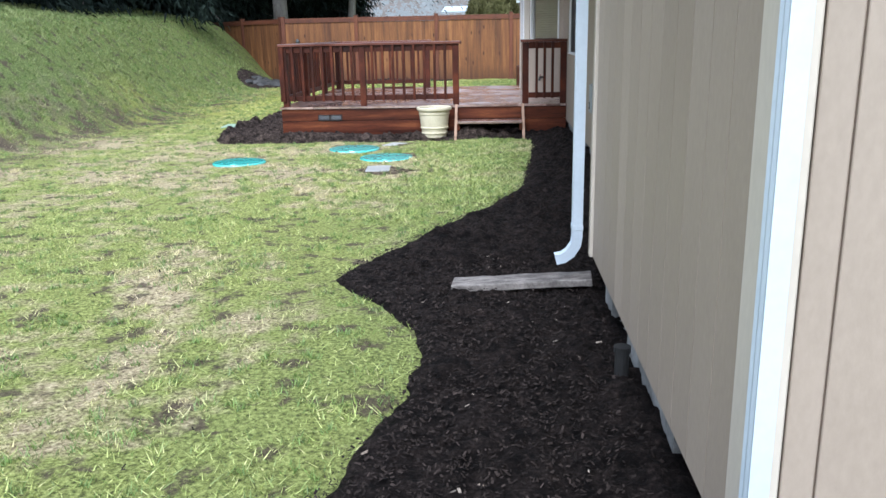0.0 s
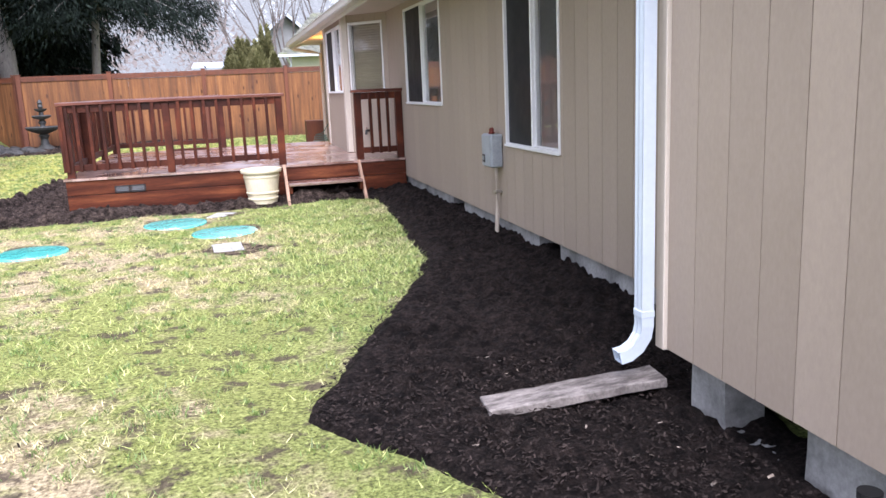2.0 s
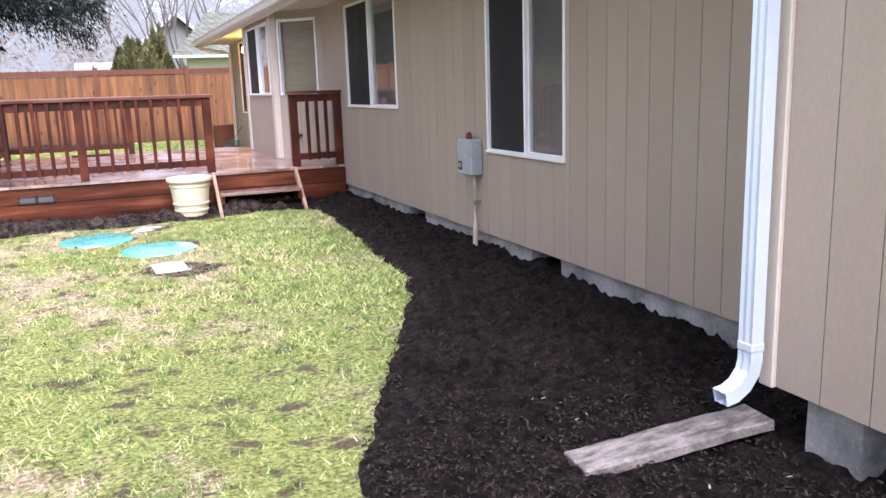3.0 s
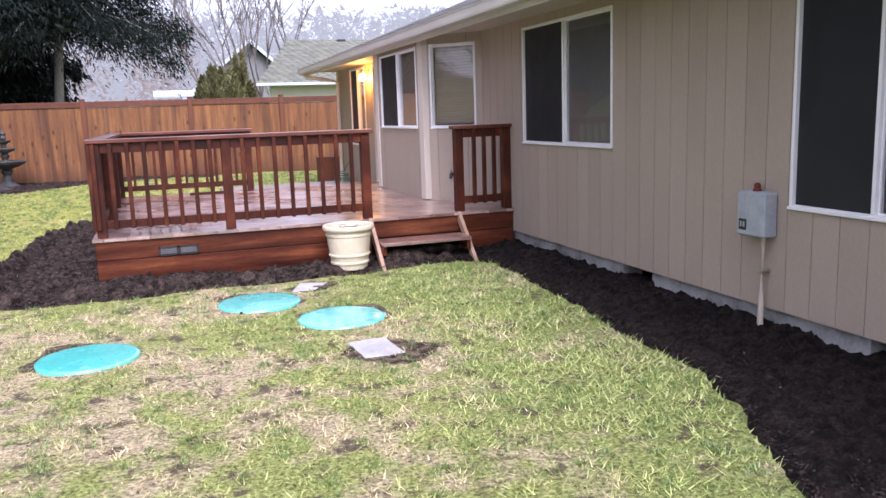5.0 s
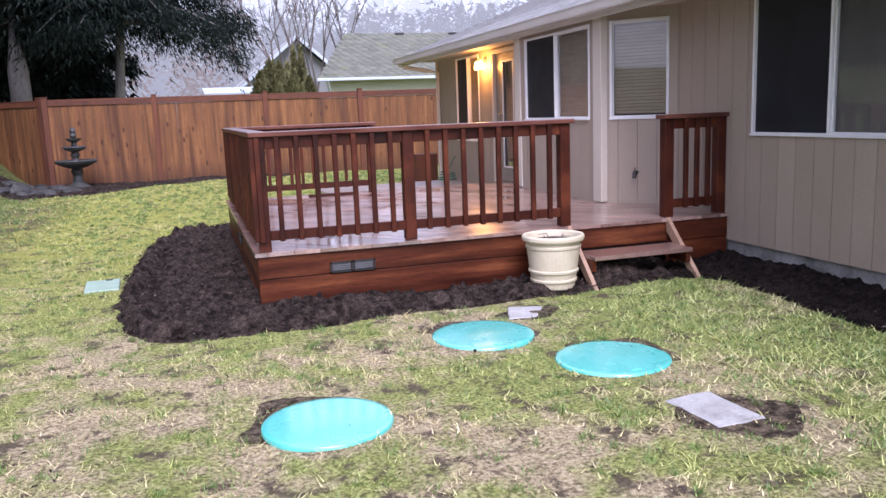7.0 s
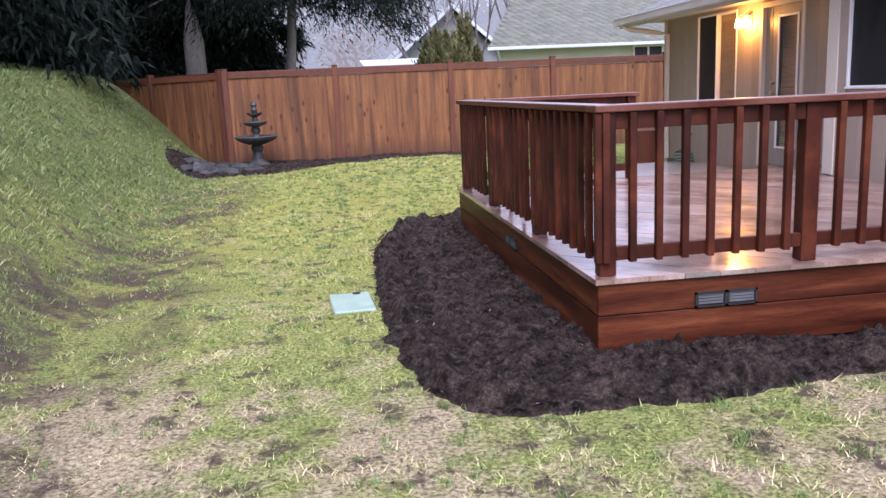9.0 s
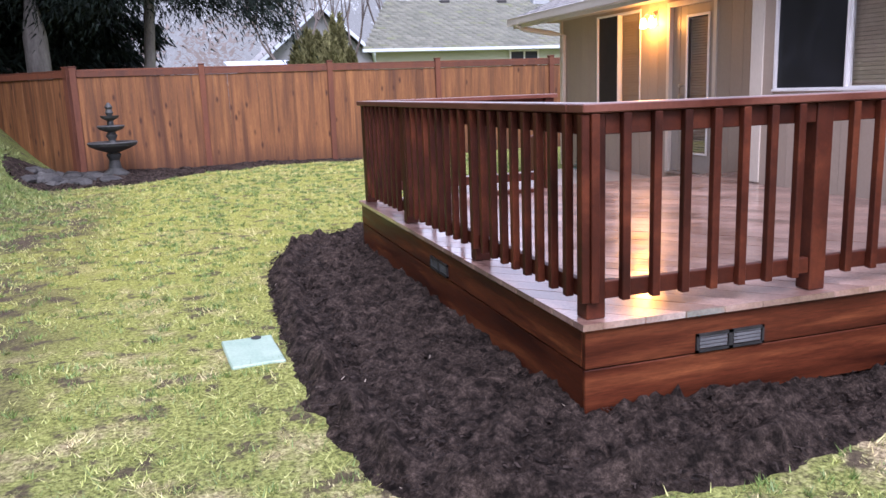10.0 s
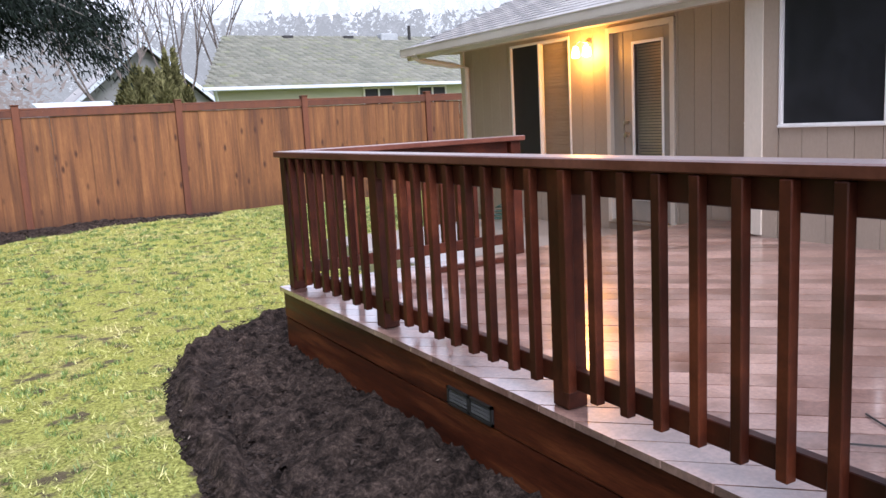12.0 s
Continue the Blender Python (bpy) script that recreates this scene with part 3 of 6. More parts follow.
def bed(name, poly, material, label, step, rise, rough, seed, ridge=0.0, heap=0.0):
    xs = np.arange(poly[:, 0].min() - 0.1, poly[:, 0].max() + 0.1, step)
    ys = np.arange(poly[:, 1].min() - 0.1, poly[:, 1].max() + 0.1, step)
    X, Y = np.meshgrid(xs, ys)
    d = inside_by(X, Y, poly) + 0.025 * waves(X, Y, seed, 0.35) + 0.012 * waves(X, Y, seed + 1, 0.12)
    rnd = np.random.RandomState(seed)
    lump = rnd.rand(*X.shape)
    for k in (0, 1):
        lump = (lump + np.roll(lump, 1, k) + np.roll(lump, -1, k)) / 3
    z = ground_z(X, Y) + np.clip(d * 0.55, -0.05, rise * (0.5 + 0.5 * smooth((Y - 4.7) / 0.8))) + np.clip(d * 4, 0, 1) * (rough * (lump - 0.5) * 4 + rough * 0.8 * waves(X, Y, seed + 2, 0.5) + rough * 0.8 * np.abs(waves(X, Y, seed + 3, 0.19)) + rough * 0.6 * np.abs(waves(X, Y, seed + 5, 0.11)) - rough * 0.5)
    z = z + ridge * np.exp(-((d - 0.13) / 0.07) ** 2) * (0.6 + waves(X, Y, seed + 4, 0.45)) - 0.7 * ridge * np.exp(-((d - 0.27) / 0.06) ** 2)
    z = z + heap * smooth((X - 0.62) / 0.4) * smooth((Y - 4.7) / 0.8)
    z = np.where((d > 0.05) & (rise > 0.02), np.maximum(z, ground_z(X, Y) + 0.012), z)
    i = np.arange(X.size).reshape(X.shape)
    q = np.stack([i[:-1, :-1], i[:-1, 1:], i[1:, 1:], i[1:, :-1]], -1).reshape(-1, 4)
    keep = (d.ravel()[q] > -0.06).all(1)
    ob = soup(name, np.stack([X, Y, z], -1), q[keep], material, None, label, "garden bed", "structure")
    ob.data.shade_smooth()
    return ob


mulch_bed = bed("mulch_bed", BED_A, MULCH, "freshly spread dark brown bark mulch bed beside the house", 0.02, 0.06, 0.026, 11, 0.012, 0.035)
soil_bed = bed("soil_bed", BED_B, SOIL, "freshly dug grey-brown soil bed curving round the deck", 0.02, 0.055, 0.032, 23, 0.075)

BED_C = curve_through([(-7.3, 23.1), (-6.2, 22.9), (-5.2, 23.3), (-4.2, 24.2), (-3.0, 24.75), (-1.6, 24.95), (-1.2, 25.25), (-3.0, 25.6), (-6.6, 25.6), (-7.5, 24.6)])
fountain_bed = bed("fountain_bed", BED_C, SOIL, "strip of dark bare soil along the fence round a fountain", 0.04, 0.04, 0.02, 37)


def ragged(x, y, r, seed):
    rr_ = random.Random(seed)
    return curve_through([(x + r * rr_.uniform(0.75, 1.2) * math.cos(a), y + r * rr_.uniform(0.7, 1.15) * math.sin(a)) for a in [2 * math.pi * k / 9 for k in range(9)]], 5)


BARE = [ragged(-3.10, 9.42, 0.37, 1), ragged(-1.22, 8.70, 0.29, 2), ragged(-1.24, 9.76, 0.35, 3), ragged(-1.78, 10.54, 0.35, 4), ragged(-1.30, 10.86, 0.22, 5)]
for k, poly in enumerate(BARE):
    bed("bare_soil", poly, DIRT, "small patch of bare damp soil in the lawn", 0.02, 0.004, 0.004, 51 + k)


# ---------------------------------------------------------------- house
WALL_X, FRONT_X, STEP_Y, END_Y, START_Y = 1.09, 0.567, 4.31, 20.50, 1.36
SIDE_Z0, FRONT_Z0, SIDE_Z1 = 0.39, 0.43, 2.60
BAY = [(1.09, 12.62), (0.54, 13.20), (0.54, 15.28), (1.09, 15.82)]
T = 0.012

# openings on the long wall: y0, y1, z0, z1
OPEN_A = [(6.60, 7.73, 1.045, 2.50), (9.77, 11.50, 1.345, 2.49), (12.62, 15.82, SIDE_Z0, SIDE_Z1), (16.64, 17.60, 0.50, 2.545), (18.21, 19.35, 1.13, 2.53)]


def wall_with_openings(name, x0, x1, y0, y1, z0, z1, openings, label):
    """A wall along y, as one mesh of blocks round its openings."""
    bm = bmesh.new()
    at = y0
    for a, b, lo, hi in sorted(openings):
        add_box(bm, x0, x1, at, a, z0, z1)
        if lo > z0:
            add_box(bm, x0, x1, a, b, z0, lo)
        if hi < z1:
            add_box(bm, x0, x1, a, b, hi, z1)
        at = b
    add_box(bm, x0, x1, at, y1, z0, z1)
    return solid(name, bm, SIDING, label, "wall", "structure")


def planks(parent, openings, y0, y1, place, z0=SIDE_Z0 - 0.02, z1=SIDE_Z1, width=0.2, gap=0.005):
    """Grooved siding: upright planks with recessed joints. place(a, b, lo, hi) gives a bmesh."""
    n = max(1, round((y1 - y0) / width))
    w = (y1 - y0) / n
    for i in range(n):
        a, b = y0 + i * w, y0 + (i + 1) * w
        spans = [(z0, z1)]
        cuts = [a, b]
        for oa, ob, lo, hi in openings:
            cuts += [c for c in (oa, ob) if a < c < b]
        cuts = sorted(set(cuts))
        for ca, cb in zip(cuts, cuts[1:]):
            if cb - ca < 0.012:
                continue
            mid = (ca + cb) / 2
            free = [(z0, z1)]
            for oa, ob, lo, hi in openings:
                if oa < mid < ob:
                    free = [(p, q) for s, e in free for p, q in ((s, min(e, lo)), (max(s, hi), e)) if q - p > 0.01]
            for s, e in free:
                part("plank", place(ca + (gap / 2 if ca == a else 0), cb - (gap / 2 if cb == b else 0), s, e), SIDING, parent)


def plank_x(x):
    """Planks on a wall that faces -x."""
    return lambda a, b, lo, hi: box(x - T, x - 0.0005, a, b, lo, hi)


wall_east = wall_with_openings("wall_east", WALL_X, WALL_X + 0.14, STEP_Y, END_Y, SIDE_Z0, SIDE_Z1, OPEN_A, "tan painted grooved plywood siding of a house")
wall_front = wall_with_openings("wall_front", FRONT_X, FRONT_X + 0.14, START_Y, STEP_Y, FRONT_Z0, SIDE_Z1, [], "tan painted grooved plywood siding on the projecting part")
wall_step = solid("wall_step", box(FRONT_X + 0.14, WALL_X + 0.14, STEP_Y - 0.14, STEP_Y - 0.001, SIDE_Z0, SIDE_Z1), SIDING, "short tan return wall between two house walls", "wall", "structure")
wall_north = solid("wall_north", box(WALL_X + 0.14, 8.0, END_Y - 0.14, END_Y, SIDE_Z0, SIDE_Z1), SIDING, "tan end wall of the house", "wall", "structure")
wall_west = solid("wall_west", box(8.0, 8.14, START_Y + 0.14, END_Y, SIDE_Z0, SIDE_Z1), SIDING, "tan far wall of the house", "wall", "structure")
wall_south = solid("wall_south", box(FRONT_X + 0.14, 8.14, START_Y, START_Y + 0.14, SIDE_Z0, SIDE_Z1), SIDING, "bright tan grooved siding on the end of the house", "wall", "structure")
floor = solid("floor", add_box(box(1.24, 7.99, STEP_Y, END_Y - 0.15, 0.55, 0.60), FRONT_X + 0.15, 7.99, START_Y + 0.15, STEP_Y - 0.15, 0.55, 0.60), ROOM_DIM, "dim indoor floor seen through the windows", "floor", "structure")
ceiling = solid("ceiling", box(0.60, 8.0, START_Y + 0.14, END_Y - 0.14, SIDE_Z1 + 0.004, SIDE_Z1 + 0.05), ROOM_DIM, "dim indoor ceiling", "ceiling", "structure")
inner_wall = solid("inner_wall", box(4.2, 4.3, START_Y + 0.15, END_Y - 0.15, 0.604, SIDE_Z1), ROOM_DIM, "dim plaster wall inside the house", "wall", "structure")

# bay that stands out from the long wall
wall_bay = thing("wall_bay", (0.54, 14.4, 0.62), "pinkish-tan planked bay with windows above the deck", "bay wall", kind="structure")


def bay_face(p, q, openings, z0=0.62):
    """One face of the bay from p to q in plan: a block wall round one opening, then planks on it."""
    p, q = Vector((*p, 0)), Vector((*q, 0))
    run = (q - p).length
    ux = (q - p).normalized()
    out = Vector((-ux.y, ux.x, 0))
    if out.x > 0:
        out = -out
    m = Matrix(((ux.x, out.x, 0, p.x), (ux.y, out.y, 0, p.y), (0, 0, 1, 0), (0, 0, 0, 1)))

    def local(a, b, d0, d1, lo, hi, bev=0.0):
        return box(a, b, d0, d1, lo, hi, bev, m)
    bm = bmesh.new()
    at = 0.0
    for a, b, lo, hi in openings:
        add_box(bm, at, a, -0.10, 0, z0, SIDE_Z1, 0, m)
        add_box(bm, a, b, -0.10, 0, z0, lo, 0, m)
        add_box(bm, a, b, -0.10, 0, hi, SIDE_Z1, 0, m)
        at = b
    add_box(bm, at, run, -0.10, 0, z0, SIDE_Z1, 0, m)
    part("bay_panel", bm, SIDING, wall_bay)
    planks(wall_bay, openings, 0.0, run, lambda a, b, lo, hi: local(a, b, 0.0005, T, lo, hi), z0, SIDE_Z1)
    return m, run


def window(name, m, y0, y1, z0, z1, label, blind=None, screen_first=True, depth=0.10, split=0.5, shade=False):
    """A white sliding window in local axes: first axis along the wall, second outwards. Frame, mullion, sashes, panes, screen, blind."""
    w = thing(name, m @ Vector(((y0 + y1) / 2, 0, z0)), label, "window", kind="structure")
    f = 0.020
    fr = bmesh.new()
    for a, b, lo, hi in ((y0 - 0.006, y0 + f, z0 - 0.006, z1 + 0.006), (y1 - f, y1 + 0.006, z0 - 0.006, z1 + 0.006), (y0 + f, y1 - f, z1 - f, z1 + 0.006), (y0 + f, y1 - f, z0 - 0.006, z0 + f)):
        add_box(fr, a, b, -0.07, 0.022, lo, hi, 0.003, m)
    frame_ob = part("window_frame", fr, VINYL, w, "white vinyl frame")
    part("window_sill", box(y0 - 0.008, y1 + 0.008, 0.0225, 0.034, z0 - 0.010, z0 + 0.010, 0.003, m), VINYL, w)
    cuts = [y0 + f, y1 - f]
    if split:
        c = y0 + (y1 - y0) * split
        part("mullion", box(c - 0.012, c + 0.012, -0.05, 0.02, z0 + f, z1 - f, 0.003, m), VINYL, w)
        cuts = [y0 + f, c - 0.012, c + 0.012, y1 - f]
    halves = [(cuts[i], cuts[i + 1]) for i in range(0, len(cuts), 2)]
    for i, (a, b) in enumerate(halves):
        sash = bmesh.new()
        s = 0.009
        for p, q, lo, hi in ((a, a + s, z0 + f, z1 - f), (b - s, b, z0 + f, z1 - f), (a + s, b - s, z1 - f - s, z1 - f), (a + s, b - s, z0 + f, z0 + f + s)):
            add_box(sash, p, q, -0.035, -0.008, lo, hi, 0.0, m)
        part("sash", sash, VINYL, w)
        pane = part("pane", box(a + s, b - s, -0.024, -0.020, z0 + f + s, z1 - f - s, 0, m), GLASS, w, "clear window glass")
        pane.visible_shadow = False
        if split and i == screen_first:
            part("insect_screen", box(a + 0.004, b - 0.004, -0.006, -0.003, z0 + f, z1 - f, 0, m), SCREEN, w, "black insect screen")
    # plane for the curtain; its grey-green also paints the reflection on the glass
    if shade:
        a, b = halves[0]
        part("window_shade", box(a, b, -0.062, -0.058, z0 + 0.02, z1 - 0.02, 0, m), SHADE_REFLECT, w, "pale green-grey window shade with the pane's reflection put in its colour")
    if blind:
        lo_z, pitch = blind
        z = z1 - f - 0.02
        part("blind_rail", box(y0 + f, y1 - f, -0.085, -0.055, z1 - f - 0.02, z1 - f, 0.003, m), BLIND, w)
        while z > lo_z:
            sl = box(y0 + f + 0.004, y1 - f - 0.004, -0.016, 0.016, -0.0015, 0.0015)
            part("blind_slat", add_shift(sl, m, z), BLIND, w)
            z -= pitch
    return w


def add_shift(sl, m, z):
    bmesh.ops.transform(sl, matrix=m @ pose(0, -0.07, z - 0.02, 70, 0, 0), verts=sl.verts)
    return sl


def along_wall(x):
    """Local axes of a wall that faces -x: first along y, second towards -x."""
    return Matrix(((0, -1, 0, x), (1, 0, 0, 0), (0, 0, 1, 0), (0, 0, 0, 1)))


LW = along_wall(WALL_X)
window("window_1", LW, 6.60, 7.73, 1.045, 2.50, "tall white-framed sliding window with a dark screen and shade", None, True, split=0.47, shade=True)
window("window_2", LW, 9.77, 11.50, 1.345, 2.49, "wide white-framed sliding window with a dark screen and shade", None, True, split=0.5, shade=True)
m_side, run_side = bay_face(BAY[0], BAY[1], [(0.09, 0.68, 1.50, 2.47)])
window("window_3", m_side, 0.09, 0.68, 1.50, 2.47, "narrow white-framed fixed window with closed blind on the bay", (1.58, 0.034), split=None)
m_front, run_front = bay_face(BAY[1], BAY[2], [(0.19, 1.86, 1.50, 2.47)])
window("window_4", m_front, 0.19, 1.86, 1.50, 2.47, "white-framed sliding bay window with dark screen and beige blind", (1.52, 0.034), True, split=0.5)
m_back, run_back = bay_face(BAY[2], BAY[3], [(0.12, 0.64, 1.52, 2.47)])
window("window_5", m_back, 0.12, 0.64, 1.52, 2.47, "narrow white-framed fixed window on the far side of the bay", (1.54, 0.034), split=None)
for bx, by in (BAY[1], BAY[2]):
    part("corner_board", box(bx - 0.024, bx + 0.06, by - 0.07, by + 0.10, 0.64, SIDE_Z1 - 0.01, 0.004), TRIM, wall_bay, "pale painted corner board")


def french_door():
    y0, y1, z0, z1 = 16.64, 17.60, 0.50, 2.545
    d = thing("french_door", (WALL_X, (y0 + y1) / 2, z0), "tan exterior door with a full glass light, blind and sidelight", "door")
    fr = bmesh.new()
    for a, b, lo, hi in ((y0, y0 + 0.06, z0, z1), (y1 - 0.06, y1, z0, z1), (y0 + 0.06, y1 - 0.06, z1 - 0.06, z1)):
        add_box(fr, a, b, -0.10, 0.03, lo, hi, 0.003, LW)
    part("door_frame", fr, TRIM, d)
    part("threshold", box(y0 + 0.06, y1 - 0.06, -0.10, 0.05, z0, z0 + 0.03, 0.004, LW), STEEL, d, "metal threshold")
    part("side_panel", box(17.38 + 0.01, y1 - 0.062, -0.07, -0.02, z0 + 0.034, z1 - 0.064, 0.003, LW), DOORPAINT, d)
    leaf0, leaf1 = y0 + 0.064, 17.38
    lf = bmesh.new()
    s = 0.12
    for a, b, lo, hi in ((leaf0, leaf0 + s, z0 + 0.034, z1 - 0.064), (leaf1 - s - 0.02, leaf1, z0 + 0.034, z1 - 0.064), (leaf0 + s, leaf1 - s - 0.02, z1 - 0.064 - s, z1 - 0.064), (leaf0 + s, leaf1 - s - 0.02, z0 + 0.034, z0 + 0.26)):
        add_box(lf, a, b, -0.065, -0.02, lo, hi, 0.003, LW)
    leaf = part("door_leaf", lf, DOORPAINT, d)
    g0, g1 = leaf0 + s, leaf1 - s - 0.02
    p = part("pane", box(g0, g1, -0.038, -0.033, z0 + 0.26, z1 - 0.064 - s, 0, LW), GLASS, leaf)
    p.visible_shadow = False
    lite = bmesh.new()
    for a, b, lo, hi in ((g0 - 0.012, g0 + 0.016, z0 + 0.25, z1 - 0.054 - s), (g1 - 0.022, g1 + 0.012, z0 + 0.25, z1 - 0.054 - s), (g0 + 0.016, g1 - 0.022, z1 - 0.084 - s, z1 - 0.054 - s), (g0 + 0.016, g1 - 0.022, z0 + 0.25, z0 + 0.275)):
        add_box(lite, a, b, -0.019, -0.004, lo, hi, 0.003, LW)
    part("glazing_bead", lite, VINYL, leaf, "white glazing bead round the glass")
    z = z1 - 0.064 - s - 0.02
    while z > z0 + 0.28:
        sl = box(g0 + 0.004, g1 - 0.004, -0.012, 0.012, -0.0012, 0.0012)
        part("blind_slat", add_shift(sl, LW, z), BLIND, leaf)
        z -= 0.03
    for zz, r in ((z0 + 0.93, 0.030), (z0 + 1.06, 0.022)):
        part("door_knob" if r > 0.025 else "deadbolt", tube([LW @ Vector((leaf1 - 0.06, -0.021, zz)), LW @ Vector((leaf1 - 0.06, 0.012, zz)), LW @ Vector((leaf1 - 0.06, 0.035, zz))], [0.016, r, r * 0.8], 14), STEEL, leaf, "dark steel hardware")
    for zz in (z0 + 0.25, z0 + 0.95, z1 - 0.3):
        part("hinge", box(y0 + 0.055, y0 + 0.07, -0.02, -0.008, zz - 0.05, zz + 0.05, 0.002, LW), STEEL, d)
    return d


window("window_6", LW, 18.21, 19.35, 1.13, 2.53, "tall white-framed sliding window with vertical blinds beside the lamp", (1.16, 0.034), True, split=0.5)
french_door()

# foundation with crawl-space openings, then trim
HOLES = [(6.72, 7.13), (9.23, 9.64)]


def footing(name, x, y0, y1, holes, top):
    f = thing(name, (x, y0, 0.05), "rough grey concrete foundation with open crawl-space vents", "foundation", kind="structure")
    at = y0
    for a, b in [*holes, (y1, y1)]:
        bm = box(x, x + 0.18, at, a, -0.1, top)
        bmesh.ops.subdivide_edges(bm, edges=bm.edges, cuts=6, use_grid_fill=True)
        for v in bm.verts:
            if v.co.x < x + 0.01:
                v.co.x += 0.012 * noise.noise(v.co * 6)
        part("stem_wall", bm, CONCRETE, f)
        if b > a:
            part("stem_wall", box(x, x + 0.18, a, b, -0.1, 0.17), CONCRETE, f)
        at = b
    # black sheet added behind the vents, standing in for the dark underneath
    part("crawl_dark_sheet", box(x + 0.5, x + 0.55, y0, y1, -0.1, top), BLACK, f)
    return f


footing("foundation_main", WALL_X + 0.03, STEP_Y + 0.03, END_Y - 0.01, HOLES, SIDE_Z0)
footing("foundation_front", FRONT_X + 0.055, START_Y + 0.04, STEP_Y - 0.15, [(2.10, 2.48), (3.46, 3.92)], FRONT_Z0)
solid("foundation_south", box(FRONT_X + 0.215, 8.0, START_Y + 0.03, START_Y + 0.2, -0.1, SIDE_Z0), CONCRETE, "grey concrete foundation under the end wall", "foundation", "structure")
solid("foundation_return", box(FRONT_X + 0.215, WALL_X + 0.25, STEP_Y - 0.145, STEP_Y - 0.03, -0.1, SIDE_Z0), CONCRETE, "grey concrete foundation under the return wall", "foundation", "structure")

trim = thing("trim", (FRONT_X, 1.5, SIDE_Z0), "pale painted corner and joint boards on the house", "trim", kind="structure")
part("corner_board", box(FRONT_X - 0.030, FRONT_X + 0.03, STEP_Y - 0.055, STEP_Y + 0.012, FRONT_Z0 - 0.02, SIDE_Z1, 0.004), TRIM, trim)
part("corner_board", box(FRONT_X - 0.034, FRONT_X - 0.013, START_Y - 0.012, 1.49, FRONT_Z0 - 0.02, SIDE_Z1, 0.004), TRIM, trim)
part("joint_board", box(FRONT_X - 0.022, FRONT_X - 0.0125, 1.495, 1.64, FRONT_Z0 - 0.02, SIDE_Z1, 0.004), TRIM, trim)
part("end_board", box(WALL_X - 0.030, WALL_X + 0.02, END_Y - 0.07, END_Y + 0.012, SIDE_Z0 - 0.01, SIDE_Z1, 0.004), TRIM, trim)


# roof: sheathing, soffit, fascia, gutter, shingles
EAVE_X, EAVE_Z, ROOF_Y0, ROOF_Y1, PITCH = 0.42, 2.66, 0.95, 20.85, math.tan(radians(21))
roof = thing("roof", (EAVE_X, 8.0, EAVE_Z), "grey asphalt shingle roof with pale eaves", "roof", kind="structure")
RIDGE_X = 5.2


def roof_slab(x0, x1, drop, thick):
    bm = bmesh.new()
    prof = [(x0, EAVE_Z + (x0 - EAVE_X) * PITCH - drop), (x1, EAVE_Z + (x1 - EAVE_X) * PITCH - drop), (x1, EAVE_Z + (x1 - EAVE_X) * PITCH - drop - thick), (x0, EAVE_Z + (x0 - EAVE_X) * PITCH - drop - thick)]
    a = [bm.verts.new((x, ROOF_Y0, z)) for x, z in prof]
    b = [bm.verts.new((x, ROOF_Y1, z)) for x, z in prof]
    bm.faces.new(a)
    bm.faces.new(b[::-1])
    for i in range(4):
        bm.faces.new((a[i], b[i], b[(i + 1) % 4], a[(i + 1) % 4]))
    bmesh.ops.recalc_face_normals(bm, faces=bm.faces)
    return bm


part("sheathing", roof_slab(EAVE_X, RIDGE_X, 0.012, 0.03), SHINGLE, roof)
back_slope = roof_slab(EAVE_X, RIDGE_X, 0.012, 0.03)
bmesh.ops.transform(back_slope, matrix=Matrix.Translation((2 * RIDGE_X, 0, 0)) @ Matrix.Diagonal((-1, 1, 1, 1)), verts=back_slope.verts)
bmesh.ops.reverse_faces(back_slope, faces=back_slope.faces)
part("sheathing", back_slope, SHINGLE, roof)
part("soffit", box(EAVE_X + 0.03, WALL_X + 0.1, ROOF_Y0 + 0.02, ROOF_Y1 - 0.03, SIDE_Z1 + 0.001 - 0.02, SIDE_Z1 + 0.003), SOFFIT, roof)
part("fascia", box(EAVE_X + 0.005, EAVE_X + 0.028, ROOF_Y0, ROOF_Y1 - 0.004, EAVE_Z - 0.16, EAVE_Z - 0.03, 0.003), GUTTER, roof)
gut = bmesh.new()
for x0, x1, z0, z1 in ((-0.10, -0.092, -0.10, -0.02), (-0.092, 0.002, -0.115, -0.107), (-0.106, -0.092, -0.02, -0.012)):
    add_box(gut, EAVE_X + x0, EAVE_X + x1, ROOF_Y0, ROOF_Y1, EAVE_Z + z0, EAVE_Z + z1)
add_box(gut, EAVE_X - 0.10, EAVE_X + 0.0, ROOF_Y1 - 0.006, ROOF_Y1 + 0.001, EAVE_Z - 0.113, EAVE_Z - 0.02)
part("gutter", gut, GUTTER, roof, "pale painted metal gutter")
rk = bmesh.new()
for s in (-1, 1):
    L = (RIDGE_X - EAVE_X) / math.cos(math.atan(PITCH))
    add_box(rk, 0, L, ROOF_Y1 - 0.004, ROOF_Y1 + 0.02, -0.17, -0.012, 0, Matrix.Translation((EAVE_X if s == 1 else 2 * RIDGE_X - EAVE_X, 0, EAVE_Z)) @ Matrix.Rotation(math.atan(PITCH) * -1 if s == 1 else math.pi + math.atan(PITCH), 4, "Y"))
part("rake_board", rk, GUTTER, roof)
gable = bmesh.new()
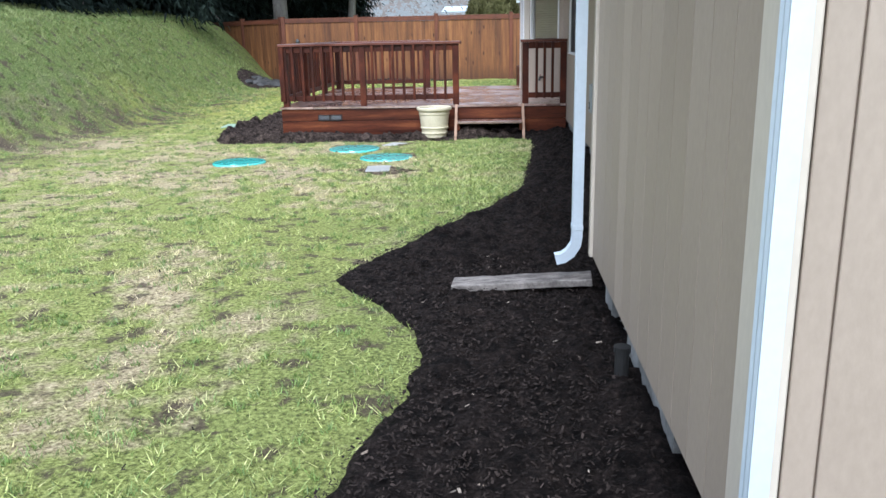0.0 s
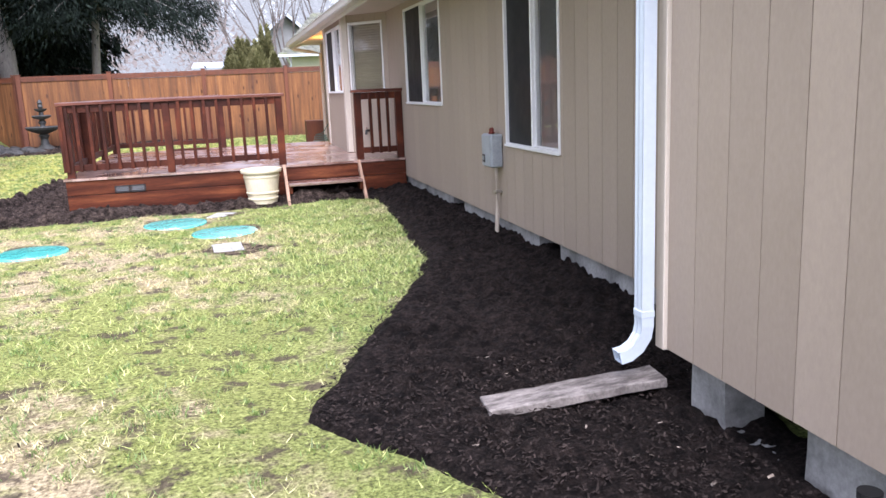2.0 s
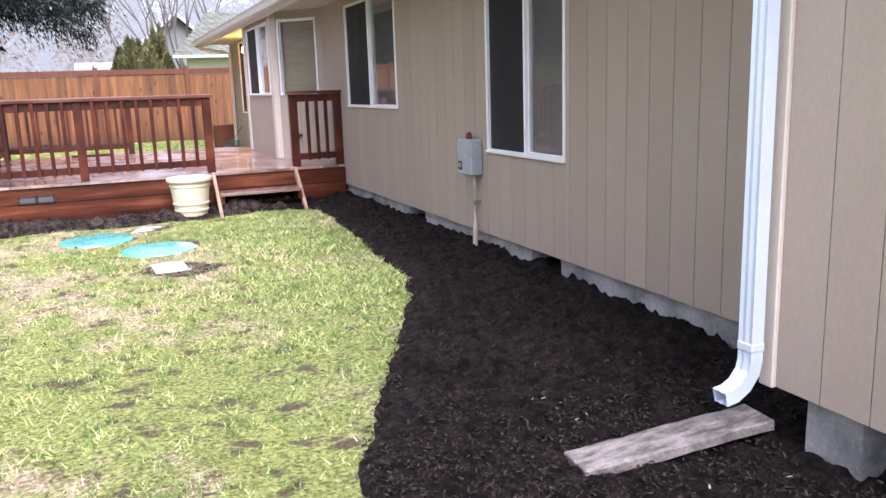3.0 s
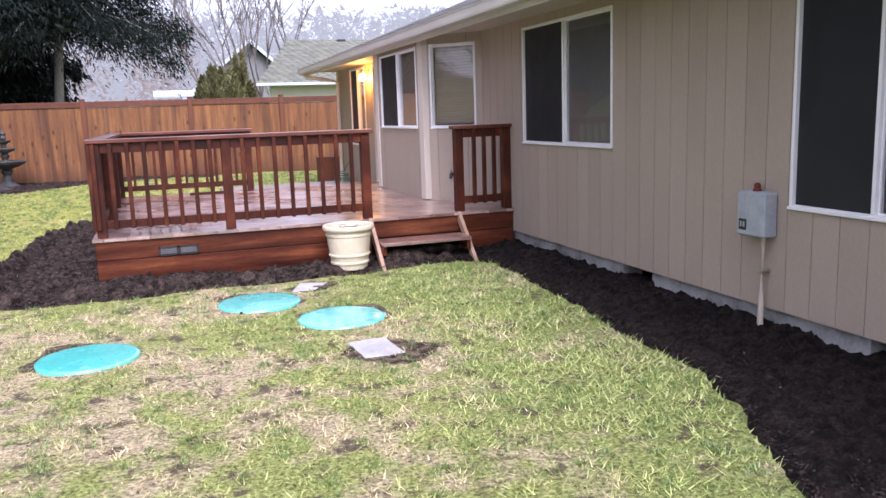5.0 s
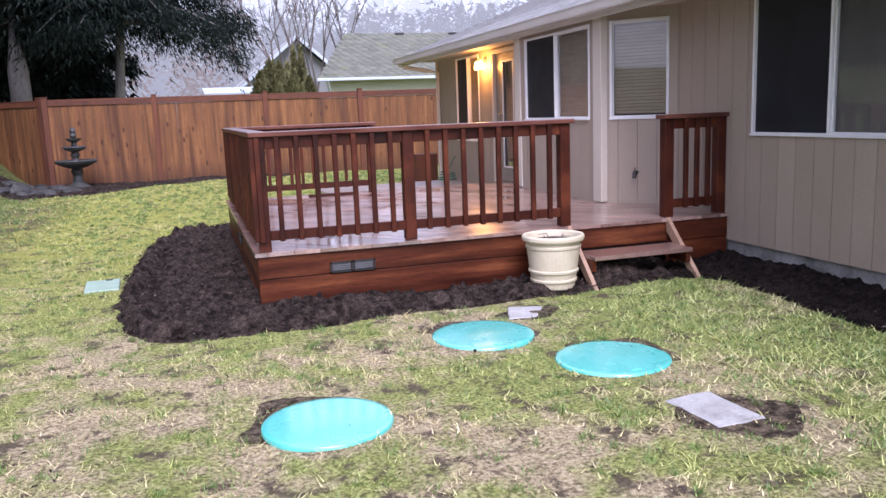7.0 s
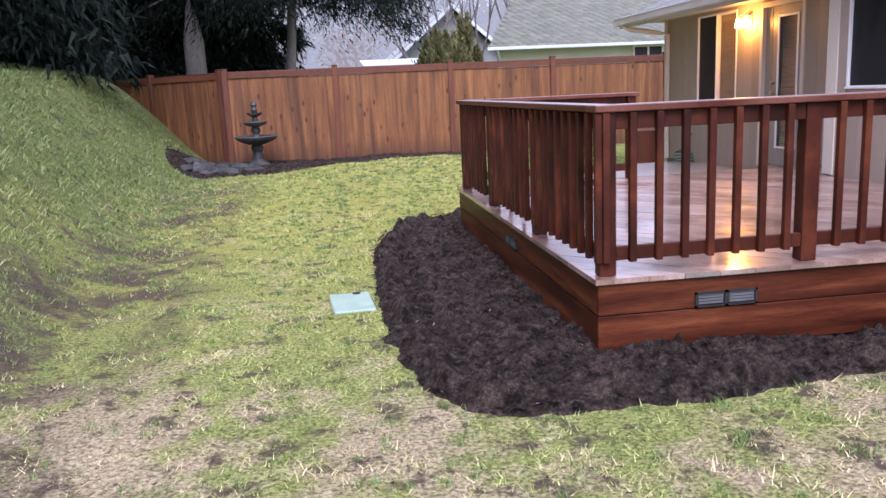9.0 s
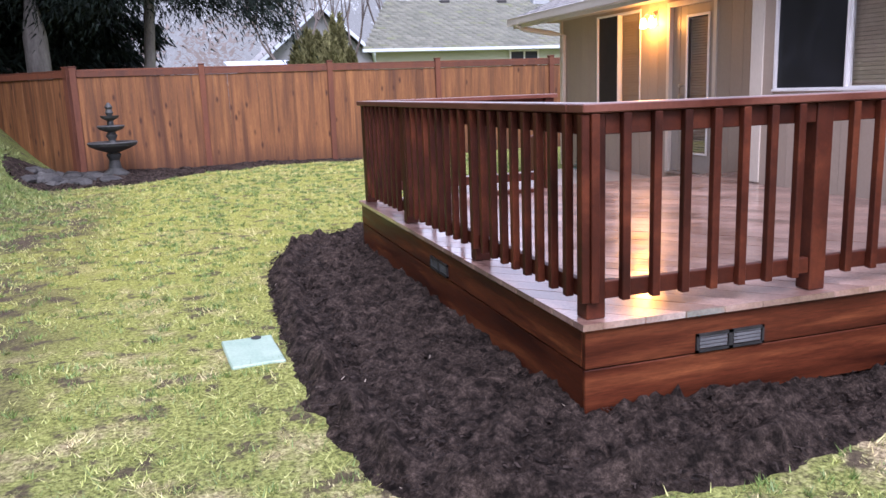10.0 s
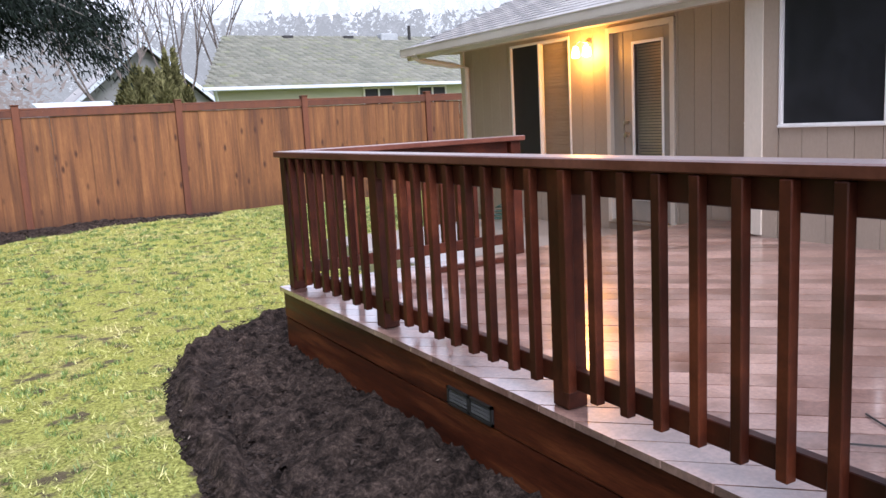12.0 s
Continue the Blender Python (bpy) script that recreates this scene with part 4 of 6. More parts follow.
ga = [gable.verts.new(p) for p in ((WALL_X, END_Y - 0.02, SIDE_Z1 + 0.06), (2 * RIDGE_X - WALL_X, END_Y - 0.02, SIDE_Z1 + 0.06), (RIDGE_X, END_Y - 0.02, EAVE_Z + (RIDGE_X - EAVE_X) * PITCH - 0.06))]
gb_ = [gable.verts.new((v.co.x, END_Y - 0.12, v.co.z)) for v in ga]
gable.faces.new(ga)
gable.faces.new(gb_[::-1])
for i in range(3):
    gable.faces.new((ga[i], gb_[i], gb_[(i + 1) % 3], ga[(i + 1) % 3]))
part("gable_panel", gable, SIDING, roof)

slope = Matrix.Rotation(-math.atan(PITCH), 4, "Y")
bm = box(0, 0.19, -0.162, 0.162, 0.0, 0.007)
for v in bm.verts:
    if v.co.x > 0.1:
        v.co.z -= 0.007
tab_me = mesh_from(bm, "shingle_tab", SHINGLE)
rest_v, rest_f = [], []
tv = np.array([v.co for v in tab_me.vertices])
tf = np.array([list(p.vertices) for p in tab_me.polygons])
count = 0
for row in range(34):
    y = ROOF_Y1 - 0.15 - (row % 3) * 0.11
    while y > 5.0:
        jig = random.uniform(-0.004, 0.004)
        s = row * 0.145 + jig
        m = Matrix.Translation((EAVE_X - 0.03 + s * math.cos(math.atan(PITCH)), y, EAVE_Z - 0.006 + (s * math.sin(math.atan(PITCH))))) @ slope
        if count < 290 and row < 7 and y < 18:
            piece("shingle", tab_me, roof, m)
            count += 1
        else:
            M = np.array(m)
            rest_f.append(tf + len(rest_v) * len(tv))
            rest_v.append(tv @ M[:3, :3].T + M[:3, 3])
        y -= 0.33
soup("shingle_field", np.concatenate(rest_v), np.concatenate(rest_f), SHINGLE, roof, "", "", "stuff")


# downspouts
def downspout(name, x, y, z_top, label, kick):
    d = thing(name, (x, y, 0.3), label, "downspout")
    bm = bmesh.new()
    w, t = (0.034, 0.028) if kick else (0.026, 0.019)
    path = [(x, y, z_top), (x, y, 0.52), (x - 0.006, y + 0.004, 0.475), (x - 0.035, y + 0.010, 0.425), (x - 0.075, y + 0.016, 0.395), (x - 0.115, y + 0.022, 0.385)] if kick else [(x, y, z_top), (x, y, 0.42)]
    rings = []
    for i, p in enumerate(path):
        a, b = Vector(path[max(i - 1, 0)]), Vector(path[min(i + 1, len(path) - 1)])
        dirn = (b - a).normalized()
        side = Vector((0, 1, 0))
        up = dirn.cross(side).normalized()
        ring = []
        for u, v in ((-1, -1), (-0.5, -0.88), (0, -1), (0.5, -0.88), (1, -1), (1, 1), (0.5, 0.88), (0, 1), (-0.5, 0.88), (-1, 1)):
            ring.append(bm.verts.new(Vector(p) + side * (u * w) + up * (v * t)))
        rings.append(ring)
    for a, b in zip(rings, rings[1:]):
        for k in range(10):
            bm.faces.new((a[k], a[(k + 1) % 10], b[(k + 1) % 10], b[k]))
    bmesh.ops.recalc_face_normals(bm, faces=bm.faces)
    part("pipe", bm, WHITE, d)
    for zz in (0.56, 1.9):
        st = box(x - t - 0.003, x + t + 0.003, y - w - 0.003, y + w + 0.003, zz, zz + 0.03, 0.002)
        part("strap", st, WHITE, d)
    return d


downspout("downspout", 0.470, 4.30, 2.58, "white corrugated metal downspout with a flared kick-out at the corner", True)
downspout("downspout", 0.497, 1.318, 2.58, "white metal downspout fixed to tan siding", False)
solid("gutter_elbow", tube([(EAVE_X - 0.05, ROOF_Y1 - 0.25, 2.55), (EAVE_X + 0.05, ROOF_Y1 - 0.3, 2.48), (EAVE_X + 0.45, ROOF_Y1 - 0.45, 2.40), (WALL_X - 0.05, ROOF_Y1 - 0.52, 2.36), (WALL_X - 0.06, ROOF_Y1 - 0.53, 0.4)], [0.04] * 5, 10), GUTTER, "pale painted gutter elbow running back to the wall", "downspout")


# ---------------------------------------------------------------- deck
DX0, DX1, DY0, DY1, DZ = -3.13, WALL_X - 0.014, 11.80, 16.17, 0.63
deck = thing("deck", (DX0, DY0, 0.2), "low wet red-brown wooden deck with diagonal boards", "deck")


def clip(poly, nx_, ny_, c):
    out = []
    for (ax, ay), (bx, by) in zip(poly, poly[1:] + poly[:1]):
        da, db = nx_ * ax + ny_ * ay - c, nx_ * bx + ny_ * by - c
        if da <= 0:
            out.append((ax, ay))
        if da * db < 0:
            t = da / (da - db)
            out.append((ax + t * (bx - ax), ay + t * (by - ay)))
    return out


for x0, x1, y0, y1 in ((DX0 + 0.03, DX1 - 0.03, DY0 + 0.03, DY1 - 0.03),):
    part("deck_frame", box(x0, x1, y0, y1, 0.36, 0.585), BLACK, deck)
for name, bm in (("skirt_board", box(DX0, -0.52, DY0, DY0 + 0.03, 0.425, 0.598, 0.004)), ("skirt_board", box(DX0, -0.52, DY0 + 0.004, DY0 + 0.03, 0.20, 0.419, 0.004)), ("skirt_board", box(-0.516, 0.44, DY0 + 0.002, DY0 + 0.03, 0.425, 0.598, 0.004)), ("skirt_board", box(0.444, DX1 - 0.0, DY0, DY0 + 0.03, 0.425, 0.598, 0.004)), ("skirt_board", box(0.444, DX1, DY0 + 0.004, DY0 + 0.03, 0.20, 0.419, 0.004)),
                 ("skirt_board", box(DX0, DX0 + 0.03, DY0 + 0.034, DY1, 0.425, 0.598, 0.004)), ("skirt_board", box(DX0 + 0.004, DX0 + 0.03, DY0 + 0.034, DY1, 0.20, 0.419, 0.004)), ("skirt_board", box(DX0 + 0.034, DX1, DY1 - 0.03, DY1, 0.20, 0.598, 0.004))):
    part(name, bm, SKIRT, deck)
rect = [(DX0 - 0.02, DY0 - 0.02), (DX1, DY0 - 0.02), (DX1, DY1 + 0.02), (DX0 - 0.02, DY1 + 0.02)]
r2 = math.sqrt(0.5)
c = r2 * (DX0 + DY0) - 0.1
while c < r2 * (DX1 + DY1) + 0.2:
    poly = clip(clip(rect, r2, r2, c + 0.137), -r2, -r2, -c)
    if len(poly) > 2:
        part("deck_board", prism(poly, 0.602, DZ + random.uniform(-0.0015, 0.0015)), DECK, deck)
    c += 0.143


def foundation_vent(at, along, parent, wide=0.36, high=0.085):
    """A two-part louvred vent set on a skirt board."""
    m = Matrix.Translation(at) @ (Matrix.Identity(4) if along == "x" else Matrix.Rotation(-math.pi / 2, 4, "Z"))
    fr = bmesh.new()
    for x0, x1, z0, z1 in ((-wide / 2, wide / 2, high / 2 - 0.012, high / 2), (-wide / 2, wide / 2, -high / 2, -high / 2 + 0.012), (-wide / 2, -wide / 2 + 0.012, -high / 2, high / 2), (wide / 2 - 0.012, wide / 2, -high / 2, high / 2), (-0.012, 0.012, -high / 2, high / 2)):
        add_box(fr, x0, x1, -0.012, 0.0, z0, z1, 0.0, m)
    v = part("vent", fr, BLACK, parent, "dark framed louvred vent")
    for s in (-1, 1):
        for k in range(4):
            z = -high / 2 + 0.018 + k * 0.0165
            part("louvre", box(s * wide / 4 - wide / 4 + 0.018, s * wide / 4 + wide / 4 - 0.018, -0.009, -0.001, z, z + 0.012, 0, m), VENTGREY, v)


foundation_vent((-2.405, DY0 - 0.0005, 0.472), "x", deck)
foundation_vent((DX0 - 0.0005, 13.81, 0.475), "y", deck)


def railing(name, p, q, posts, label, flip=1, own_first=True, rows=None):
    """A guard rail from p to q: posts, cap, two rails and balusters on the outer face. flip: side of the outer face."""
    p, q = Vector((*p, 0)), Vector((*q, 0))
    u = (q - p).normalized()
    run = (q - p).length
    o = Vector((u.y, -u.x, 0)) * flip
    m = Matrix(((u.x, o.x, 0, p.x), (u.y, o.y, 0, p.y), (0, 0, 1, 0), (0, 0, 0, 1)))
    r = thing(name, m @ Vector((run / 2, 0, DZ + 0.003)), label, "railing", "deck railings")

    def put(nm, a, b, d0, d1, z0, z1, bev=0.003):
        bm = box(a, b, d0, d1, z0, z1, bev, m)
        bmesh.ops.recalc_face_normals(bm, faces=bm.faces)
        part(nm, bm, CAPWOOD if nm == "cap_rail" else REDWOOD, r)
    put("cap_rail", -0.075 if own_first else 0.077, run + 0.075, -0.07, 0.075, 1.502, 1.540, 0.005)
    for a in posts if own_first else posts[1:]:
        put("post", a - 0.045, a + 0.045, -0.045, 0.045, DZ + 0.002, 1.500, 0.004)
    for a, b in zip(posts, posts[1:]):
        put("top_rail", a + 0.046, b - 0.046, -0.0, 0.036, 1.412, 1.500)
        put("bottom_rail", a + 0.046, b - 0.046, -0.0, 0.036, 0.715, 0.790)
        n = max(3, round((b - a - 0.09) / 0.14) - 1)
        start, pitch, n = rows[posts.index(a)] if rows else (a + 0.045 + (b - a - 0.09) / (n + 1), (b - a - 0.09) / (n + 1), n)
        for k in range(n):
            c_ = start + pitch * k
            bm = box(c_ - 0.019, c_ + 0.019, 0.0365, 0.0735, 0.709, 1.498, 0.003, m)
            bmesh.ops.recalc_face_normals(bm, faces=bm.faces)
            part("baluster", bm, REDWOOD, r)
    return r


railing("deck_railing", (-3.06, 11.88), (-0.53, 11.88), [0.0, 1.16, 2.53], "red-brown stained wooden deck railing beside the steps", 1, True, [(-0.016, 0.1466, 8), (1.312, 0.152, 8)])
railing("deck_railing", (-3.06, 11.88), (-3.06, 16.06), [0.0, 1.34, 2.83, 4.18], "red-brown stained wooden railing along the soil bed", -1, False, [(-0.041, 0.146, 10), (1.465, 0.146, 9), (2.955, 0.146, 8)])
railing("deck_railing", (-3.06, 16.06), (-1.27, 16.06), [0.0, 1.79], "short red-brown stained railing at the far deck edge", -1, False)
railing("deck_railing", (0.485, 11.88), (1.03, 11.88), [0.0, 0.545], "short red-brown stained railing between steps and house wall", 1)

steps = thing("deck_steps", (-0.04, 11.55, 0.2), "single wooden step with pale slanted side boards", "steps")
part("tread", box(-0.50, 0.42, 11.38, 11.70, 0.395, 0.43, 0.004), DECK, steps, "wet dark wooden tread")
for sx in (-0.525, 0.445):
    bm = bmesh.new()
    prof = [(11.79, 0.64), (11.79, 0.52), (11.36, 0.14), (11.27, 0.14)]
    a = [bm.verts.new((sx - 0.018, y, z)) for y, z in prof]
    b = [bm.verts.new((sx + 0.018, y, z)) for y, z in prof]
    bm.faces.new(a)
    bm.faces.new(b[::-1])
    for i in range(4):
        bm.faces.new((a[i], b[i], b[(i + 1) % 4], a[(i + 1) % 4]))
    bmesh.ops.recalc_face_normals(bm, faces=bm.faces)
    part("stringer", bm, RAWWOOD, steps, "bare worn wooden side board")
    part("cleat", box(sx + (0.02 if sx < 0 else -0.06), sx + (0.06 if sx < 0 else -0.02), 11.42, 11.68, 0.30, 0.393, 0.003), SKIRT, steps)


patio = solid("patio", box(-1.5, WALL_X - 0.02, 16.19, 19.5, 0.1, 0.42, 0.012), WETCONCRETE, "wet pale concrete patio slab beyond the deck", "patio", "structure")


# ---------------------------------------------------------------- fence
FZ = 2.20


def fence_run(name, p, q, label, posts_at):
    p, q = Vector((*p, 0)), Vector((*q, 0))
    u = (q - p).normalized()
    o = Vector((u.y, -u.x, 0))
    run = (q - p).length
    m = Matrix(((u.x, o.x, 0, p.x), (u.y, o.y, 0, p.y), (0, 0, 1, 0), (0, 0, 0, 1)))
    f = thing(name, p + Vector((0, 0, 0.25)), label, "fence", "back garden fence", "structure")

    def put(nm, a, b, d0, d1, z0, z1, mat, bev=0.004):
        bm = box(a, b, d0, d1, z0, z1, bev, m)
        bmesh.ops.recalc_face_normals(bm, faces=bm.faces)
        return part(nm, bm, mat, f)
    for a in posts_at:
        post = put("post", a - 0.055, a + 0.055, -0.06, 0.06, 0.0, FZ + 0.05, CEDAR_DARK)
        cap = box(a - 0.065, a + 0.065, -0.07, 0.07, FZ + 0.052, FZ + 0.075, 0.008, m)
        bmesh.ops.recalc_face_normals(cap, faces=cap.faces)
        part("post_cap", cap, CEDAR_DARK, post)
    bm = box(-0.0715, 0.0715, -0.009, 0.009, 0.0, FZ - 0.13, 0.003)
    me = mesh_from(bm, "picket", CEDAR)
    for a, b in zip(posts_at, posts_at[1:]):
        put("top_rail", a + 0.057, b - 0.057, -0.03, 0.03, FZ - 0.018, FZ + 0.015, CEDAR_DARK)
        put("face_rail", a + 0.057, b - 0.057, 0.012, 0.034, FZ - 0.125, FZ - 0.02, CEDAR_DARK)
        n = round((b - a - 0.11) / 0.14)
        w = (b - a - 0.11) / n
        for k in range(n):
            c_ = a + 0.055 + (k + 0.5) * w
            piece("picket", me, f, m @ Matrix.Translation((c_, random.uniform(-0.004, 0.004), 0.0)) @ Matrix.Rotation(random.uniform(-0.003, 0.003), 4, "Y") @ Matrix.Diagonal((w / 0.14, 1, 1, 1)))
        put("backing_rail", a + 0.057, b - 0.057, -0.055, -0.014, 1.0, 1.09, CEDAR_DARK)
    return f


fence_run("fence_back", (-6.45, 25.3), (12.6, 25.3), "tall cedar board fence behind the lawn, orange-brown and weathered", [0.0, 2.27, 4.75, 7.03, 9.65, 12.0, 14.4, 16.8, 19.0])
fence_run("fence_side", (-13.6, 32.45), (-6.53, 25.38), "cedar board fence climbing behind the grassy bank", [0.0, 2.5, 5.0, 7.5, 9.94])


# ---------------------------------------------------------------- things on the lawn
def septic_lid(at, r, label):
    t = thing("septic_lid", (at[0], at[1], 0.17), label, "lid", "lids in the lawn")
    z = float(ground_z(*at)) + 0.010
    bm = lathe([(r, -0.05), (r, 0.002), (r - 0.006, 0.006), (r * 0.9, 0.007), (r * 0.6, 0.009), (r * 0.3, 0.011), (0.02, 0.012)], (at[0], at[1], z), 44)
    part("cover", bm, LID, t, smooth=True)
    part("grip", box(at[0] - 0.03, at[0] + 0.03, at[1] - r * 0.8, at[1] - r * 0.8 + 0.012, z + 0.004, z + 0.013, 0.002), LID, t)
    return t


septic_lid((-3.04, 9.33), 0.315, "round turquoise-green plastic septic lid sunk in patchy lawn")
septic_lid((-1.83, 10.44), 0.335, "round turquoise-green plastic septic lid part covered by grass")
septic_lid((-1.30, 9.69), 0.335, "round turquoise-green plastic septic lid beside a grey slab")


def slab(name, at, w, d, turn, mat, label, category, thick=0.05, lift=0.008):
    z = float(ground_z(*at)) + lift
    bm = box(-w / 2, w / 2, -d / 2, d / 2, -thick, 0, 0.008)
    bmesh.ops.subdivide_edges(bm, edges=[e for e in bm.edges if e.calc_length() > 0.1], cuts=3, use_grid_fill=True)
    for v in bm.verts:
        v.co.x += 0.012 * noise.noise(v.co * 9 + Vector((at[0], 0, 0)))
        v.co.y += 0.012 * noise.noise(v.co * 9 + Vector((0, at[1], 3)))
    bmesh.ops.transform(bm, matrix=pose(at[0], at[1], z, 0, 0, turn), verts=bm.verts)
    return solid(name, bm, mat, label, category)


slab("stepping_slab", (-1.28, 8.77), 0.27, 0.40, 4, SLATE, "rough grey concrete slab lying flush in the lawn", "slab")
slab("stepping_slab", (-1.33, 10.88), 0.26, 0.33, -20, SLATE, "small grey flat stone beside a green lid", "slab")
vb = slab("valve_box_lid", (-4.40, 13.35), 0.29, 0.50, 3, BOXGREEN, "pale green plastic valve box lid in the grass", "valve box", 0.06, 0.014)
ORIGIN[vb.name] = Vector((0, 0, 0))
part("finger_hole", tube([(-4.36, 13.57, 0.20), (-4.36, 13.57, 0.222)], [0.03, 0.03], 12), BLACK, vb)

plank_at = Matrix.Translation((0.165, 4.36, 0.236)) @ pose(0, 0, 0, 0, -4.0, -4)
pb = box(-0.40, 0.40, -0.085, 0.085, -0.022, 0.022, 0.005)
bmesh.ops.subdivide_edges(pb, edges=[e for e in pb.edges if e.calc_length() > 0.3], cuts=12, use_grid_fill=True)
for v in pb.verts:
    v.co.z += 0.006 * noise.noise(v.co * 12)
    v.co.y += 0.004 * noise.noise(v.co * 7 + Vector((2, 0, 0)))
bmesh.ops.transform(pb, matrix=plank_at, verts=pb.verts)
solid("splash_plank", pb, OLDWOOD, "weathered grey plank lying on dark mulch under the downspout", "plank")

# cream planter beside the steps
PX, PY, PZ = -0.83, 11.47, 0.20
pot = thing("planter_pot", (PX, PY, PZ), "cream glazed plant pot with ribbed bands, filled with bare soil", "plant pot")
prof = [(0.150, 0.0), (0.168, 0.012), (0.176, 0.06), (0.187, 0.066), (0.189, 0.082), (0.180, 0.088), (0.189, 0.135), (0.200, 0.141), (0.202, 0.157), (0.193, 0.163), (0.214, 0.33), (0.222, 0.338), (0.224, 0.355), (0.216, 0.362), (0.219, 0.385), (0.243, 0.392), (0.250, 0.405), (0.250, 0.428), (0.243, 0.438), (0.222, 0.438), (0.214, 0.43), (0.207, 0.40), (0.205, 0.38)]
part("body", lathe(prof, (PX, PY, PZ), 40), CREAM, pot, smooth=False)
part("soil", lathe([(0.2, 0.37), (0.2, 0.385), (0.12, 0.40), (0.02, 0.395)], (PX, PY, PZ), 20), POTSOIL, pot, "dark potting soil")
for k in range(4):
    a = k * 1.7
    part("dead_stalk", tube([(PX + 0.05 * math.cos(a), PY + 0.05 * math.sin(a), PZ + 0.38), (PX + 0.09 * math.cos(a), PY + 0.09 * math.sin(a), PZ + 0.43), (PX + 0.14 * math.cos(a + 0.5), PY + 0.14 * math.sin(a + 0.5), PZ + 0.425)], [0.004, 0.004, 0.002], 5), TWIG, pot)

# alarm box with red lens and conduit on the wall
XB = WALL_X - T - 0.001
al = thing("alarm_box", (XB, 7.95, 0.85), "grey septic pump alarm box with red lens on tan siding", "electrical box")
part("case", box(XB - 0.11, XB, 7.83, 8.07, 0.845, 1.13, 0.012), GREYMETAL, al)
part("cover", box(XB - 0.118, XB - 0.111, 7.84, 8.06, 0.855, 1.12, 0.004), GREYMETAL, al)
part("window", box(XB - 0.122, XB - 0.1185, 7.97, 8.04, 0.885, 0.955, 0.002), BLACK, al, "black switch window")
for k in range(2):
    part("switch", box(XB - 0.126, XB - 0.1222, 7.982 + k * 0.026, 7.998 + k * 0.026, 0.905, 0.94, 0.001), GREYMETAL, al)
part("red_lens", lathe([(0.028, 0.0), (0.028, 0.012), (0.022, 0.016), (0.022, 0.04), (0.012, 0.052)], (XB - 0.06, 7.95, 1.131), 14), REDCAP, al, "dark red beacon lens")
part("conduit", tube([(XB - 0.045, 7.90, 0.845), (XB - 0.045, 7.90, 0.44), (XB - 0.05, 7.895, 0.38), (XB - 0.06, 7.89, 0.12)], [0.016, 0.016, 0.019, 0.021], 12), PVC, al)
for zz in (0.62,):
    part("clamp", box(XB - 0.066, XB, 7.875, 7.925, zz, zz + 0.02, 0.003), STEEL, al)

hose_bib = thing("hose_tap", (0.80, 12.91, 0.95), "small brass garden tap on the bay wall", "tap")
HB = Vector((0.80, 12.91, 0.95))
part("body", tube([HB + Vector((0.03, 0.02, 0)), HB + Vector((-0.05, -0.05, 0)), HB + Vector((-0.06, -0.06, -0.05))], [0.020, 0.020, 0.018], 10), BLACK, hose_bib)
part("handle", tube([HB + Vector((-0.045, -0.045, 0.02)), HB + Vector((-0.045, -0.045, 0.045)), HB + Vector((-0.045, -0.045, 0.05))], [0.006, 0.006, 0.026], 10), REDCAP, hose_bib)

# outdoor wall lamp, lit
LY, LZ = 17.87, 2.32
lamp = thing("wall_lamp", (XB, LY, LZ), "lit brass wall lantern with two frosted glass shades", "wall lamp")
part("backplate", box(XB - 0.02, XB, LY - 0.05, LY + 0.05, LZ - 0.02, LZ + 0.14, 0.006), STEEL, lamp)
for s in (-1, 1):
    part("arm", tube([(XB - 0.02, LY, LZ + 0.10), (XB - 0.09, LY + s * 0.05, LZ + 0.13), (XB - 0.12, LY + s * 0.09, LZ + 0.09)], [0.008, 0.008, 0.012], 8), STEEL, lamp)
    sh = part("shade", lathe([(0.022, 0.075), (0.034, 0.05), (0.042, 0.0), (0.046, -0.04), (0.02, -0.05)][::-1], (XB - 0.12, LY + s * 0.09, LZ), 18), BULB, lamp, "glowing frosted glass shade", True)
    sh.visible_shadow = False
    li = new("lamp_light", bpy.data.lights.new("lamp_light", "POINT"))
    li.data.energy, li.data.color, li.data.shadow_soft_size = 5.5, (1.0, 0.40, 0.05), 0.04
    li.location = (XB - 0.12, LY + s * 0.09, LZ - 0.01)

hose = [(0.78 + 0.17 * math.cos(k * 0.5) * (1 - k * 0.006), 19.15 + 0.17 * math.sin(k * 0.5) * (1 - k * 0.006), 0.432 + 0.0035 * k) for k in range(44)] + [(0.86, 19.3, 0.62), (0.98, 19.4, 0.78), (1.04, 19.42, 0.84)]
solid("garden_hose", tube(hose, [0.009] * len(hose), 7), HOSE, "coiled dark green garden hose on the patio by the wall", "hose")

# tiered fountain
FX, FY = -5.85, 24.5
fz = float(ground_z(FX, FY))
ft = thing("garden_fountain", (FX, FY, fz), "dark cast-stone three-tier garden fountain by the fence", "fountain")
part("pedestal", lathe([(0.24, 0.0), (0.24, 0.06), (0.18, 0.10), (0.11, 0.16), (0.09, 0.30), (0.13, 0.40), (0.09, 0.44)], (FX, FY, fz), 24), CAST, ft, smooth=False)
part("basin", lathe([(0.10, 0.44), (0.28, 0.50), (0.40, 0.56), (0.43, 0.61), (0.41, 0.63), (0.33, 0.60), (0.10, 0.58)], (FX, FY, fz), 28), CAST, ft)
part("stem", lathe([(0.08, 0.58), (0.06, 0.66), (0.10, 0.74), (0.06, 0.80)], (FX, FY, fz), 20), CAST, ft)
